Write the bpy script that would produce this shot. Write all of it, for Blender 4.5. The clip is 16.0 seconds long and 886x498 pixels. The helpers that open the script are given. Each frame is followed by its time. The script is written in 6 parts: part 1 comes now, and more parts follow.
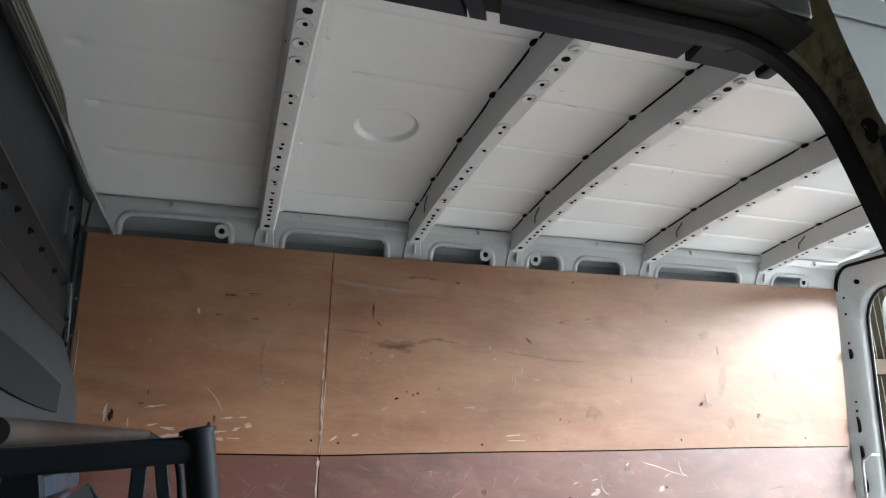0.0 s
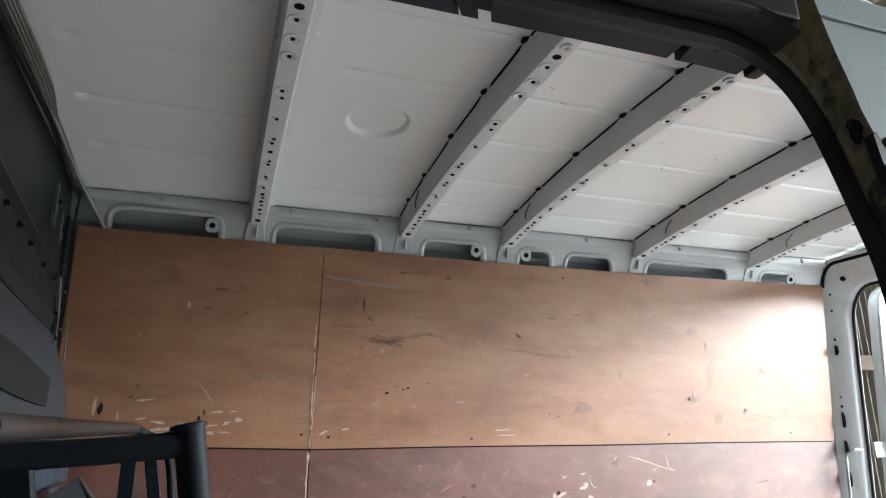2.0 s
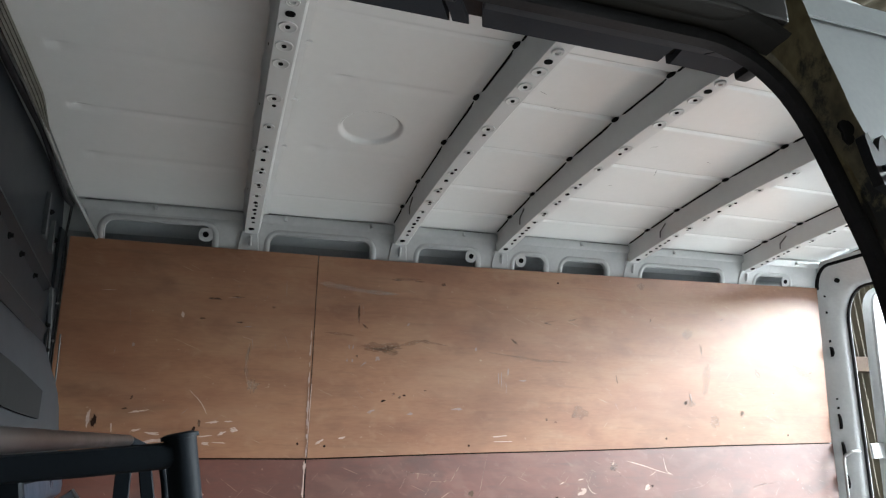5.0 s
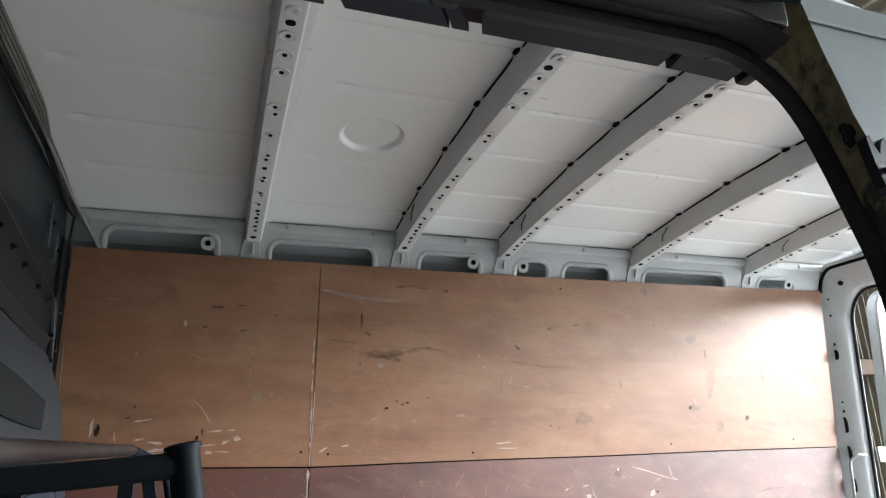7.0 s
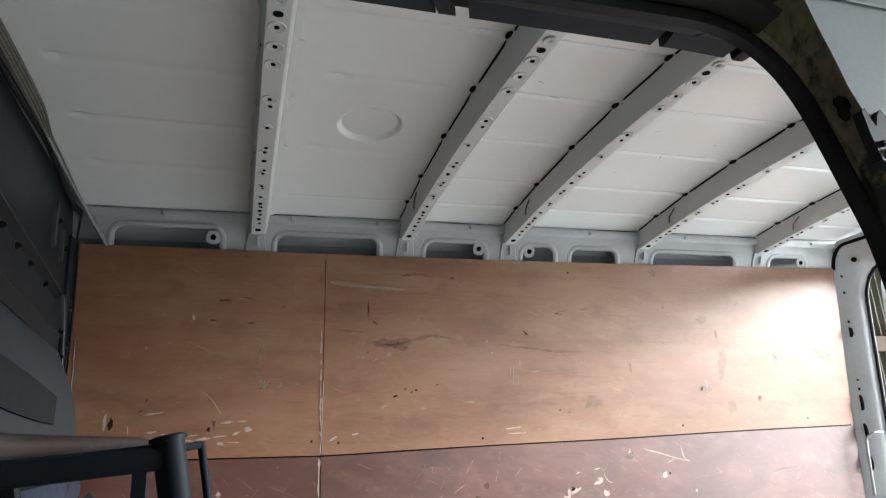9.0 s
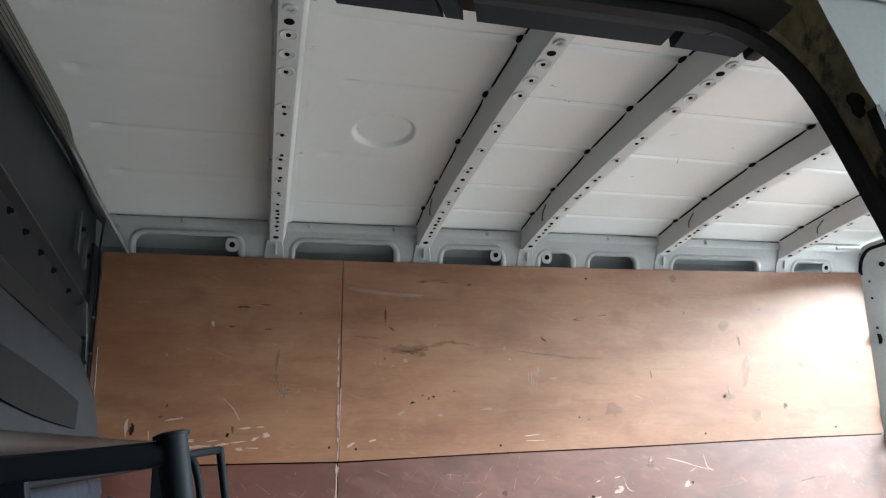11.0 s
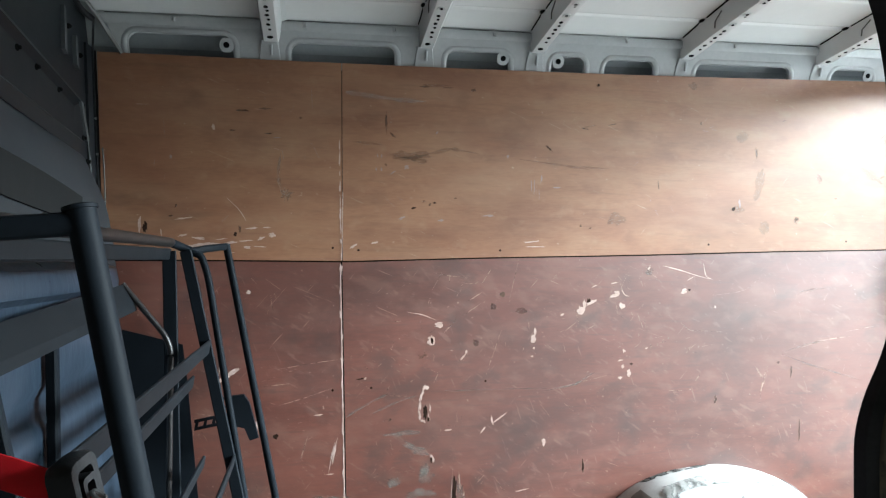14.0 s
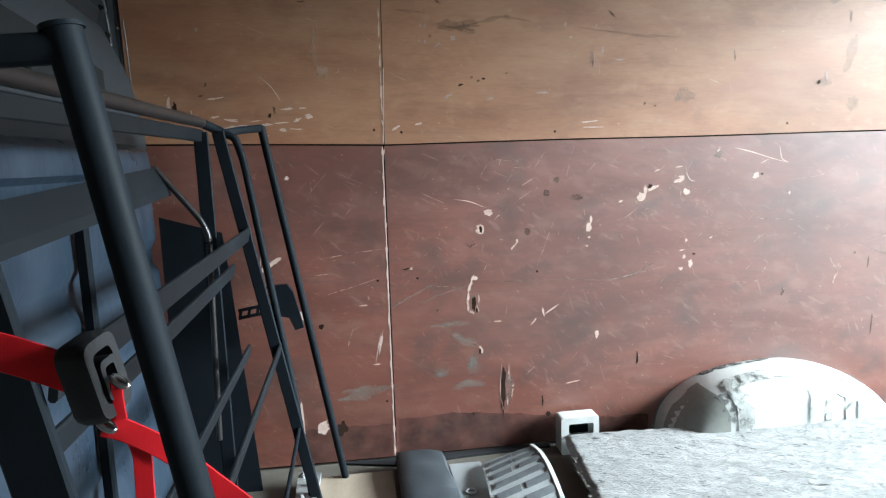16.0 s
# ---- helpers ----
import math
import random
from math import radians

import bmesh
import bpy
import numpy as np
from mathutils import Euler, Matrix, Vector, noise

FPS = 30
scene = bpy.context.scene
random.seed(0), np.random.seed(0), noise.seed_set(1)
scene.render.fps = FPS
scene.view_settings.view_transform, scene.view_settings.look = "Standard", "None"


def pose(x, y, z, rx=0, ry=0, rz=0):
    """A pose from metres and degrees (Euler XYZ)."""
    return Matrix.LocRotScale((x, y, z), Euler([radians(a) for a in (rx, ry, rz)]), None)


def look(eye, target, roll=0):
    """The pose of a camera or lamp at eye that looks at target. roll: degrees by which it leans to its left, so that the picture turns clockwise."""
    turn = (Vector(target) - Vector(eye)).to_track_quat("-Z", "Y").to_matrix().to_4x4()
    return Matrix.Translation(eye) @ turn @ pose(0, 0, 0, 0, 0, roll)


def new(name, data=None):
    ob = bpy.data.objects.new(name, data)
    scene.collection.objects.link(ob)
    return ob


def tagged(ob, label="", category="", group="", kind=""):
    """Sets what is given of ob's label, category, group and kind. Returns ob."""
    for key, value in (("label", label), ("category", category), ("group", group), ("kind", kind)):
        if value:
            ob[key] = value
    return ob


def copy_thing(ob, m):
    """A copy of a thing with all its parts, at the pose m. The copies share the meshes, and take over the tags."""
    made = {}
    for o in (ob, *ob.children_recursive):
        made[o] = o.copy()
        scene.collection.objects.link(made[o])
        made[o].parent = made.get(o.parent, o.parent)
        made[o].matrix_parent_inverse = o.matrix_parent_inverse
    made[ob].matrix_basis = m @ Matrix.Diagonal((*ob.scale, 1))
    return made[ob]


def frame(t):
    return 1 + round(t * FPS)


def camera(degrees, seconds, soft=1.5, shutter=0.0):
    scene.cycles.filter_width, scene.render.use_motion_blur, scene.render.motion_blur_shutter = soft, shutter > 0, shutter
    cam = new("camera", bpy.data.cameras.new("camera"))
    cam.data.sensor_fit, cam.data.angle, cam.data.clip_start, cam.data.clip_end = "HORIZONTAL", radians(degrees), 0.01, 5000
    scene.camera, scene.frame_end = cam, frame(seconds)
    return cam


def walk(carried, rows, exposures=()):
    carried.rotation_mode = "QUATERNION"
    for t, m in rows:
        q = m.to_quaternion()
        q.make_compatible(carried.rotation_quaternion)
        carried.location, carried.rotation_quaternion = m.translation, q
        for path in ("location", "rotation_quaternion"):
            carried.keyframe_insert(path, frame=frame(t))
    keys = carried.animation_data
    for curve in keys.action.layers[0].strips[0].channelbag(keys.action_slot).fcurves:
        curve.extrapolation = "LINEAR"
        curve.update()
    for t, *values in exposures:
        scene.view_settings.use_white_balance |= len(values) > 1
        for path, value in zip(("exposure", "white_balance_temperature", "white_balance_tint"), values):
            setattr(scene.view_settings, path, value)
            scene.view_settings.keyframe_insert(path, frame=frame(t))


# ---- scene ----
cam = camera(69.0, 16.0, soft=1.2)
PATH = [
    (0, (0.667, -0.735, 1.253), (1.272, 1.087, 1.812), -0.6),
    (0.5, (0.665, -0.733, 1.255), (1.283, 1.084, 1.819), -0.7),
    (1, (0.667, -0.736, 1.252), (1.289, 1.084, 1.801), -0.3),
    (1.5, (0.668, -0.744, 1.256), (1.3, 1.076, 1.793), -0.3),
    (2, (0.666, -0.744, 1.255), (1.298, 1.075, 1.797), -0.5),
    (2.5, (0.67, -0.746, 1.253), (1.3, 1.073, 1.797), -0.5),
    (3, (0.669, -0.745, 1.251), (1.303, 1.074, 1.789), -0.4),
    (3.5, (0.669, -0.742, 1.253), (1.317, 1.072, 1.79), -1.0),
    (4, (0.671, -0.741, 1.252), (1.32, 1.068, 1.805), -1.2),
    (6.5, (0.67, -0.74, 1.257), (1.303, 1.069, 1.827), -1.5),
    (7, (0.671, -0.74, 1.255), (1.307, 1.065, 1.836), -1.8),
    (7.5, (0.673, -0.74, 1.255), (1.309, 1.062, 1.843), -2.1),
    (8, (0.676, -0.741, 1.248), (1.313, 1.063, 1.829), -2.2),
    (8.5, (0.694, -0.748, 1.251), (1.311, 1.072, 1.806), -2.7),
    (9, (0.71, -0.751, 1.253), (1.303, 1.079, 1.799), -3.0),
    (9.2, (0.716, -0.755, 1.251), (1.305, 1.072, 1.813), -3.3),
    (11.5, (0.75, -0.756, 1.239), (1.237, 1.096, 1.817), -2.9),
    (12, (0.783, -0.756, 1.236), (1.226, 1.13, 1.734), -2.9),
    (12.5, (0.837, -0.773, 1.226), (1.254, 1.147, 1.601), -1.7),
    (13, (0.878, -0.781, 1.219), (1.29, 1.158, 1.483), -1.0),
    (13.5, (0.881, -0.765, 1.205), (1.295, 1.187, 1.332), -0.8),
    (14, (0.891, -0.769, 1.196), (1.288, 1.191, 1.226), -1.3),
    (14.5, (0.884, -0.754, 1.186), (1.281, 1.206, 1.152), -1.0),
    (15, (0.893, -0.749, 1.168), (1.275, 1.208, 1.02), -0.7),
    (15.5, (0.892, -0.722, 1.157), (1.261, 1.232, 0.939), -0.9),
    (16, (0.88, -0.609, 1.139), (1.15, 1.354, 0.862), -1.9),
]
# the picture brightens and cools a little as the view sinks to the darker plywood
walk(cam, [(t, look(eye, target, roll)) for t, eye, target, roll in PATH],
     exposures=[(0, 1.04, 6350, 9), (9.2, 1.04, 6350, 9), (11.5, 1.10, 6300, 8), (12.5, 1.13, 6200, 7), (13.5, 1.08, 6100, 5), (16, 1.02, 6000, 3)])

# ---- light and air ----
world = bpy.data.worlds.new("daylight")
scene.world = world
world.use_nodes = True
wn = world.node_tree
sky = wn.nodes.new("ShaderNodeTexSky")
sky.sky_type, sky.sun_disc = "NISHITA", False
sky.sun_elevation, sky.sun_rotation = radians(38), radians(90)
wn.links.new(sky.outputs["Color"], wn.nodes["Background"].inputs["Color"])
wn.nodes["Background"].inputs["Strength"].default_value = 0.035


def area_lamp(name, eye, target, w, h, power, colour):
    d = bpy.data.lights.new(name, "AREA")
    d.shape, d.size, d.size_y, d.energy, d.color = "RECTANGLE", w, h, power, colour
    ob = new(name, d)
    ob.matrix_world = look(eye, target)
    return ob


# bright sky over the yard, and daylight in the open end of the shed behind the van
area_lamp("daylight_yard_sky", (10.5, 0.0, 4.06), (2.6, 1.0, 0.8), 6.5, 3.2, 6900, (0.90, 0.97, 1.0))
area_lamp("daylight_open_end", (6.6, 0.05, 1.20), (3.0, 0.5, 1.0), 3.2, 2.7, 85, (0.90, 0.97, 1.0))
sun_data = bpy.data.lights.new("sun", "SUN")
sun_data.energy, sun_data.angle, sun_data.color = 0.7, radians(12), (1.0, 0.95, 0.88)
new("sun", sun_data).matrix_world = look((8, 0.5, 6), (0, 0.9, 0))


# ---- materials ----
def material(name, low, high, scale=6.0, rough=0.5, rough_var=0.12, metal=0.0, bump=0.05, fine=90.0,
             stretch=(1, 1, 1), spots=None, spot_scale=14.0, spot_edge=0.66, bump_dist=0.002, coat=0.0, spec=0.5):
    """Paint, wood, rubber, cloth: two scales of colour, a spotted wear layer, uneven gloss and fine relief."""
    m = bpy.data.materials.new(name)
    m.use_nodes = True
    n, l = m.node_tree.nodes, m.node_tree.links
    b = n["Principled BSDF"]
    b.inputs["Metallic"].default_value = metal
    b.inputs["Coat Weight"].default_value = coat
    b.inputs["Specular IOR Level"].default_value = spec
    co = n.new("ShaderNodeTexCoord")
    mp = n.new("ShaderNodeMapping")
    mp.inputs["Scale"].default_value = stretch
    l.new(co.outputs["Object"], mp.inputs["Vector"])
    big = n.new("ShaderNodeTexNoise")
    big.inputs["Scale"].default_value, big.inputs["Detail"].default_value = scale, 6
    big.inputs["Roughness"].default_value = 0.62
    l.new(mp.outputs["Vector"], big.inputs["Vector"])
    small = n.new("ShaderNodeTexNoise")
    small.inputs["Scale"].default_value, small.inputs["Detail"].default_value = fine, 4
    l.new(mp.outputs["Vector"], small.inputs["Vector"])
    mean = n.new("ShaderNodeMix")
    mean.inputs[0].default_value = 0.3
    l.new(big.outputs["Fac"], mean.inputs[2])
    l.new(small.outputs["Fac"], mean.inputs[3])
    ramp = n.new("ShaderNodeValToRGB")
    ramp.color_ramp.elements[0].position, ramp.color_ramp.elements[0].color = 0.33, (*low, 1)
    ramp.color_ramp.elements[1].position, ramp.color_ramp.elements[1].color = 0.67, (*high, 1)
    l.new(mean.outputs[0], ramp.inputs["Fac"])
    colour = ramp.outputs["Color"]
    if spots:
        sp = n.new("ShaderNodeTexNoise")
        sp.inputs["Scale"].default_value, sp.inputs["Detail"].default_value = spot_scale, 8
        sp.inputs["Roughness"].default_value = 0.7
        l.new(mp.outputs["Vector"], sp.inputs["Vector"])
        edge = n.new("ShaderNodeMapRange")
        edge.inputs["From Min"].default_value, edge.inputs["From Max"].default_value = spot_edge, spot_edge + 0.06
        l.new(sp.outputs["Fac"], edge.inputs["Value"])
        mix = n.new("ShaderNodeMix")
        mix.data_type = "RGBA"
        l.new(edge.outputs["Result"], mix.inputs[0])
        l.new(colour, mix.inputs[6])
        mix.inputs[7].default_value = (*spots, 1)
        colour = mix.outputs[2]
    l.new(colour, b.inputs["Base Color"])
    rg = n.new("ShaderNodeMapRange")
    rg.inputs["To Min"].default_value, rg.inputs["To Max"].default_value = rough - rough_var, rough + rough_var
    l.new(big.outputs["Fac"], rg.inputs["Value"])
    l.new(rg.outputs["Result"], b.inputs["Roughness"])
    bp = n.new("ShaderNodeBump")
    bp.inputs["Strength"].default_value, bp.inputs["Distance"].default_value = bump, bump_dist
    l.new(small.outputs["Fac"], bp.inputs["Height"])
    l.new(bp.outputs["Normal"], b.inputs["Normal"])
    return m


def plywood(name, low, high, dark, streak, rough, scuff, scuff_amount, extra=(), spec=0.5, ior=1.5):
    """Varnished ply: long grain along x, cloudy stains, hairline scuffs in two directions."""
    m = material(name, low, high, scale=1.6, rough=rough, rough_var=0.1, bump=0.06, fine=30.0, stretch=(1.0, 1, 5.0), spec=spec)
    m.node_tree.nodes["Principled BSDF"].inputs["IOR"].default_value = ior
    n, l = m.node_tree.nodes, m.node_tree.links
    b = n["Principled BSDF"]
    co = n["Texture Coordinate"]
    colour = b.inputs["Base Color"].links[0].from_socket

    def layer(colour, scale, stretch, turn, lo, hi, tint, strength, detail=5):
        mp = n.new("ShaderNodeMapping")
        mp.vector_type = "TEXTURE"
        mp.inputs["Scale"].default_value, mp.inputs["Rotation"].default_value = [1 / s for s in stretch], (0, radians(turn), 0)
        l.new(co.outputs["Object"], mp.inputs["Vector"])
        t = n.new("ShaderNodeTexNoise")
        t.inputs["Scale"].default_value, t.inputs["Detail"].default_value = scale, detail
        l.new(mp.outputs["Vector"], t.inputs["Vector"])
        r = n.new("ShaderNodeMapRange")
        r.inputs["From Min"].default_value, r.inputs["From Max"].default_value = lo, hi
        r.inputs["To Max"].default_value = strength
        l.new(t.outputs["Fac"], r.inputs["Value"])
        x = n.new("ShaderNodeMix")
        x.data_type = "RGBA"
        l.new(r.outputs["Result"], x.inputs[0])
        l.new(colour, x.inputs[6])
        x.inputs[7].default_value = (*tint, 1)
        return x.outputs[2]

    colour = layer(colour, 1.3, (1.0, 1, 2.0), 0, 0.46, 0.74, dark, 0.55)
    colour = layer(colour, 2.1, (1.0, 1, 3.5), 2, 0.50, 0.78, streak, 0.45)
    colour = layer(colour, 6.0, (1.0, 1, 2.0), 8, 0.56, 0.76, dark, 0.5, 8)
    colour = layer(colour, 16.0, (1.0, 1, 1.4), 20, 0.60, 0.74, streak, 0.30, 8)
    colour = layer(colour, 7.0, (1, 1, 26), 24, 0.73, 0.77, scuff, scuff_amount, 2)
    colour = layer(colour, 8.0, (1, 1, 26), -48, 0.74, 0.78, scuff, scuff_amount, 2)
    colour = layer(colour, 34.0, (1, 1, 1.5), 0, 0.75, 0.78, scuff, scuff_amount, 4)
    for scale, stretch, turn, lo, hi, tint, strength, detail in extra:
        colour = layer(colour, scale, stretch, turn, lo, hi, tint, strength, detail)
    l.new(colour, b.inputs["Base Color"])
    return m


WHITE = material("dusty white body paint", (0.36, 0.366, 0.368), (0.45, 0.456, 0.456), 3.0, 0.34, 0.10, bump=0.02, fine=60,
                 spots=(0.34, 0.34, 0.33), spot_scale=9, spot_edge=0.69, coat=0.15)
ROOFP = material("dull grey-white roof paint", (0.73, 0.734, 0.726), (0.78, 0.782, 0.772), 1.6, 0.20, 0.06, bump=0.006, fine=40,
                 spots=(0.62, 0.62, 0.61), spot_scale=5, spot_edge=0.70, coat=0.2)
# darker copy of the roof paint, holding the shade on the ribs' faces
RIB_SHADE = material("roof paint darkened for shaded ribs", (0.54, 0.545, 0.54), (0.60, 0.604, 0.598), 3.0, 0.30, 0.06, bump=0.01, fine=40,
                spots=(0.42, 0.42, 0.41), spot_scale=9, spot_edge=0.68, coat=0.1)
SKIN = material("grey primer on the outer skin", (0.17, 0.19, 0.20), (0.25, 0.27, 0.28), 5, 0.5, bump=0.03)
# the dim light at the cab end is put into this dark base colour
BULK = material("blue-grey bulkhead paint, darkened for dim light", (0.0082, 0.0105, 0.0130), (0.0127, 0.0156, 0.0184), 3.0, 0.42, bump=0.03, fine=50, spec=0.3,
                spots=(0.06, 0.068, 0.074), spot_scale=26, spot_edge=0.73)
# copy of the bulkhead paint, lightened as if more light reached the lower face
BULK_LIT = material("bulkhead paint lightened for its lit lower face", (0.0164, 0.0203, 0.0242), (0.0234, 0.0281, 0.0328), 3.0, 0.42, bump=0.03, fine=50, spec=0.3,
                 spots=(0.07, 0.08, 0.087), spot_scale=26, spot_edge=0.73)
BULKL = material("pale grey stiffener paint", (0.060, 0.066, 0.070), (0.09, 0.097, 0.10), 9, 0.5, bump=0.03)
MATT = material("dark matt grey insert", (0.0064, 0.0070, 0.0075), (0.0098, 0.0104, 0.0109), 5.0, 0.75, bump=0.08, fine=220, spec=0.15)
# blue light on the lower pressing is put into this steel's colour
BULKB = material("scuffed grey steel tinted for blue light", (0.0107, 0.0173, 0.0269), (0.0233, 0.0345, 0.0507), 4.0, 0.30, bump=0.25, fine=9, stretch=(1, 1.6, 0.7),
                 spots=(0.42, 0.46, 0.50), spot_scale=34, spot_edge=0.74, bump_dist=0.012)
FLUTE = material("beige fluted foam strip", (0.07, 0.064, 0.054), (0.14, 0.13, 0.11), 20, 0.7, bump=0.2)
PLYU = plywood("worn tan varnished plywood", (0.190, 0.076, 0.034), (0.285, 0.136, 0.066), (0.122, 0.042, 0.018),
               (0.30, 0.175, 0.10), 0.60, (0.46, 0.38, 0.27), 0.3, spec=0.72,
               extra=((2.2, (1, 1, 1.6), 10, 0.53, 0.71, (0.180, 0.056, 0.022), 0.5, 6), (3.2, (0.8, 1, 2.6), -6, 0.61, 0.76, (0.090, 0.042, 0.022), 0.42, 8), (3.0, (0.6, 1, 3.2), 4, 0.54, 0.70, (0.31, 0.185, 0.105), 0.25, 8),
                      (24, (0.2, 1, 3.0), 2, 0.57, 0.71, (0.120, 0.050, 0.022), 0.25, 6),
                      (60, (1, 1, 1), 0, 0.72, 0.77, (0.42, 0.32, 0.24), 0.35, 3)))
PLYL = plywood("worn red-brown varnished plywood", (0.082, 0.0185, 0.0100), (0.140, 0.038, 0.0215), (0.045, 0.0145, 0.0095),
               (0.18, 0.068, 0.044), 0.48, (0.42, 0.28, 0.22), 0.4, spec=1.0, ior=1.54,
               extra=((2.4, (1, 1, 1.3), 0, 0.52, 0.70, (0.040, 0.0145, 0.0105), 0.6, 8), (2.0, (1.2, 1, 1.6), 15, 0.52, 0.68, (0.125, 0.030, 0.016), 0.5, 7),
                      (3.4, (0.7, 1, 3.0), -4, 0.57, 0.72, (0.17, 0.080, 0.056), 0.33, 9), (22, (0.25, 1, 3.0), 3, 0.56, 0.70, (0.055, 0.022, 0.016), 0.35, 6),
                      (4.5, (0.6, 1, 2.4), -12, 0.60, 0.74, (0.16, 0.076, 0.054), 0.3, 7), (70, (1, 1, 1), 0, 0.71, 0.76, (0.36, 0.26, 0.21), 0.5, 3), (9, (1, 1, 9), 70, 0.68, 0.74, (0.24, 0.15, 0.12), 0.28, 4),
                      (11, (0.8, 1, 1.6), 12, 0.54, 0.68, (0.160, 0.076, 0.052), 0.36, 10), (5.5, (1, 1, 1.4), -20, 0.56, 0.70, (0.028, 0.013, 0.010), 0.5, 9), (30, (0.5, 1, 1.6), 35, 0.62, 0.70, (0.20, 0.115, 0.085), 0.30, 8)))
CHIP = material("bare torn wood", (0.34, 0.235, 0.195), (0.52, 0.39, 0.34), 40, 0.8, bump=0.4, fine=200)
HOLLOW = material("dark torn wood", (0.010, 0.006, 0.005), (0.035, 0.018, 0.012), 40, 0.9, bump=0.4, fine=200, spec=0.08)
BARE = material("dusty scuffed varnish", (0.22, 0.16, 0.145), (0.30, 0.22, 0.20), 30, 0.6, bump=0.1, spec=0.2)


def patchy(m, scale, edge, soft=0.09, most=1.0):
    """Wears a layer away in uneven patches, down to what lies under it."""
    n, l = m.node_tree.nodes, m.node_tree.links
    t = n.new("ShaderNodeTexNoise")
    t.inputs["Scale"].default_value, t.inputs["Detail"].default_value = scale, 6
    l.new(n["Texture Coordinate"].outputs["Object"], t.inputs["Vector"])
    r = n.new("ShaderNodeMapRange")
    r.inputs["From Min"].default_value, r.inputs["From Max"].default_value = edge - soft, edge + soft
    r.inputs["To Max"].default_value = most
    l.new(t.outputs["Fac"], r.inputs["Value"])
    clear, mix = n.new("ShaderNodeBsdfTransparent"), n.new("ShaderNodeMixShader")
    l.new(r.outputs["Result"], mix.inputs["Fac"])
    l.new(clear.outputs["BSDF"], mix.inputs[1])
    l.new(n["Principled BSDF"].outputs["BSDF"], mix.inputs[2])
    l.new(mix.outputs["Shader"], n["Material Output"].inputs["Surface"])
    return m


HAIR = patchy(material("pale scratch in varnish", (0.28, 0.18, 0.145), (0.44, 0.32, 0.26), 40, 0.7, bump=0.1), 60, 0.44, 0.14)
SMEAR = patchy(material("brown oily smear", (0.080, 0.046, 0.024), (0.115, 0.068, 0.036), 30, 0.6, bump=0.05), 34, 0.44, 0.34, 0.42)
WIPE = patchy(material("dry wiped dust", (0.40, 0.34, 0.30), (0.52, 0.46, 0.41), 30, 0.7, bump=0.1), 20, 0.46, 0.22, 0.42)
GRIME = patchy(material("black grime", (0.02, 0.02, 0.02), (0.08, 0.08, 0.075), 30, 0.6, bump=0.2), 30, 0.52)
SMUDGE = patchy(material("grey hand smudge", (0.12, 0.095, 0.072), (0.17, 0.138, 0.108), 30, 0.6, bump=0.1, spec=0.6), 30, 0.50, 0.30, 0.42)
SCUFF = patchy(material("thin dusty scuff", (0.17, 0.13, 0.11), (0.24, 0.195, 0.17), 30, 0.6, bump=0.1), 24, 0.46, 0.24, 0.6)
SCUFFT = patchy(material("thin pale scuff", (0.32, 0.23, 0.16), (0.42, 0.32, 0.24), 30, 0.6, bump=0.1), 24, 0.46, 0.24, 0.5)
GREYED = patchy(material("grey-green dried splash", (0.17, 0.155, 0.132), (0.24, 0.222, 0.195), 30, 0.6, bump=0.1), 38, 0.46, 0.22, 0.50)
DARK_MARK = patchy(material("dark uneven mark", (0.030, 0.017, 0.016), (0.055, 0.030, 0.027), 14, 0.5, bump=0.05), 13, 0.43, 0.28, 0.62)
RUB = patchy(material("dark rub in varnish", (0.06, 0.038, 0.024), (0.11, 0.07, 0.046), 40, 0.7, bump=0.1, spec=0.3), 40, 0.42, 0.30, 0.75)
STAIN = patchy(material("dark oily stain", (0.05, 0.028, 0.018), (0.09, 0.05, 0.03), 30, 0.5, bump=0.05), 16, 0.52)
RUBBER = material("black rubber", (0.010, 0.010, 0.011), (0.022, 0.022, 0.024), 12, 0.55, bump=0.1, fine=120, spec=0.15)
PLASTIC = material("charcoal moulded plastic", (0.024, 0.028, 0.034), (0.036, 0.041, 0.049), 5, 0.6, spec=0.08, bump=0.12, fine=320)
TRACK = material("greasy black door track", (0.004, 0.0035, 0.003), (0.014, 0.011, 0.008), 9, 0.45, bump=0.15, spec=0.2,
                 spots=(0.06, 0.042, 0.022), spot_scale=11, spot_edge=0.70)
JAMB = material("grimy cream door jamb", (0.030, 0.024, 0.014), (0.19, 0.155, 0.085), 7, 0.45, bump=0.1, fine=60, stretch=(1.6, 1, 0.6),
                spots=(0.006, 0.005, 0.004), spot_scale=5.5, spot_edge=0.50)
BODY = material("pale grey outer body paint", (0.27, 0.295, 0.305), (0.34, 0.365, 0.375), 2.0, 0.35, bump=0.01, coat=0.3)
STEEL = material("black powder-coated steel", (0.0050, 0.0066, 0.0086), (0.0078, 0.0102, 0.0132), 6, 0.55, 0.06, spec=0.05, bump=0.08, fine=260,
                 spots=(0.07, 0.07, 0.075), spot_scale=30, spot_edge=0.74)
STEELG = material("dark grey painted steel", (0.0058, 0.0071, 0.0086), (0.0097, 0.0117, 0.0140), 6, 0.5, spec=0.09, bump=0.06, fine=200)
DIRTY = material("dirty grey flange paint", (0.13, 0.13, 0.125), (0.26, 0.26, 0.25), 14, 0.5, bump=0.05, spots=(0.05, 0.05, 0.048), spot_scale=20, spot_edge=0.6)
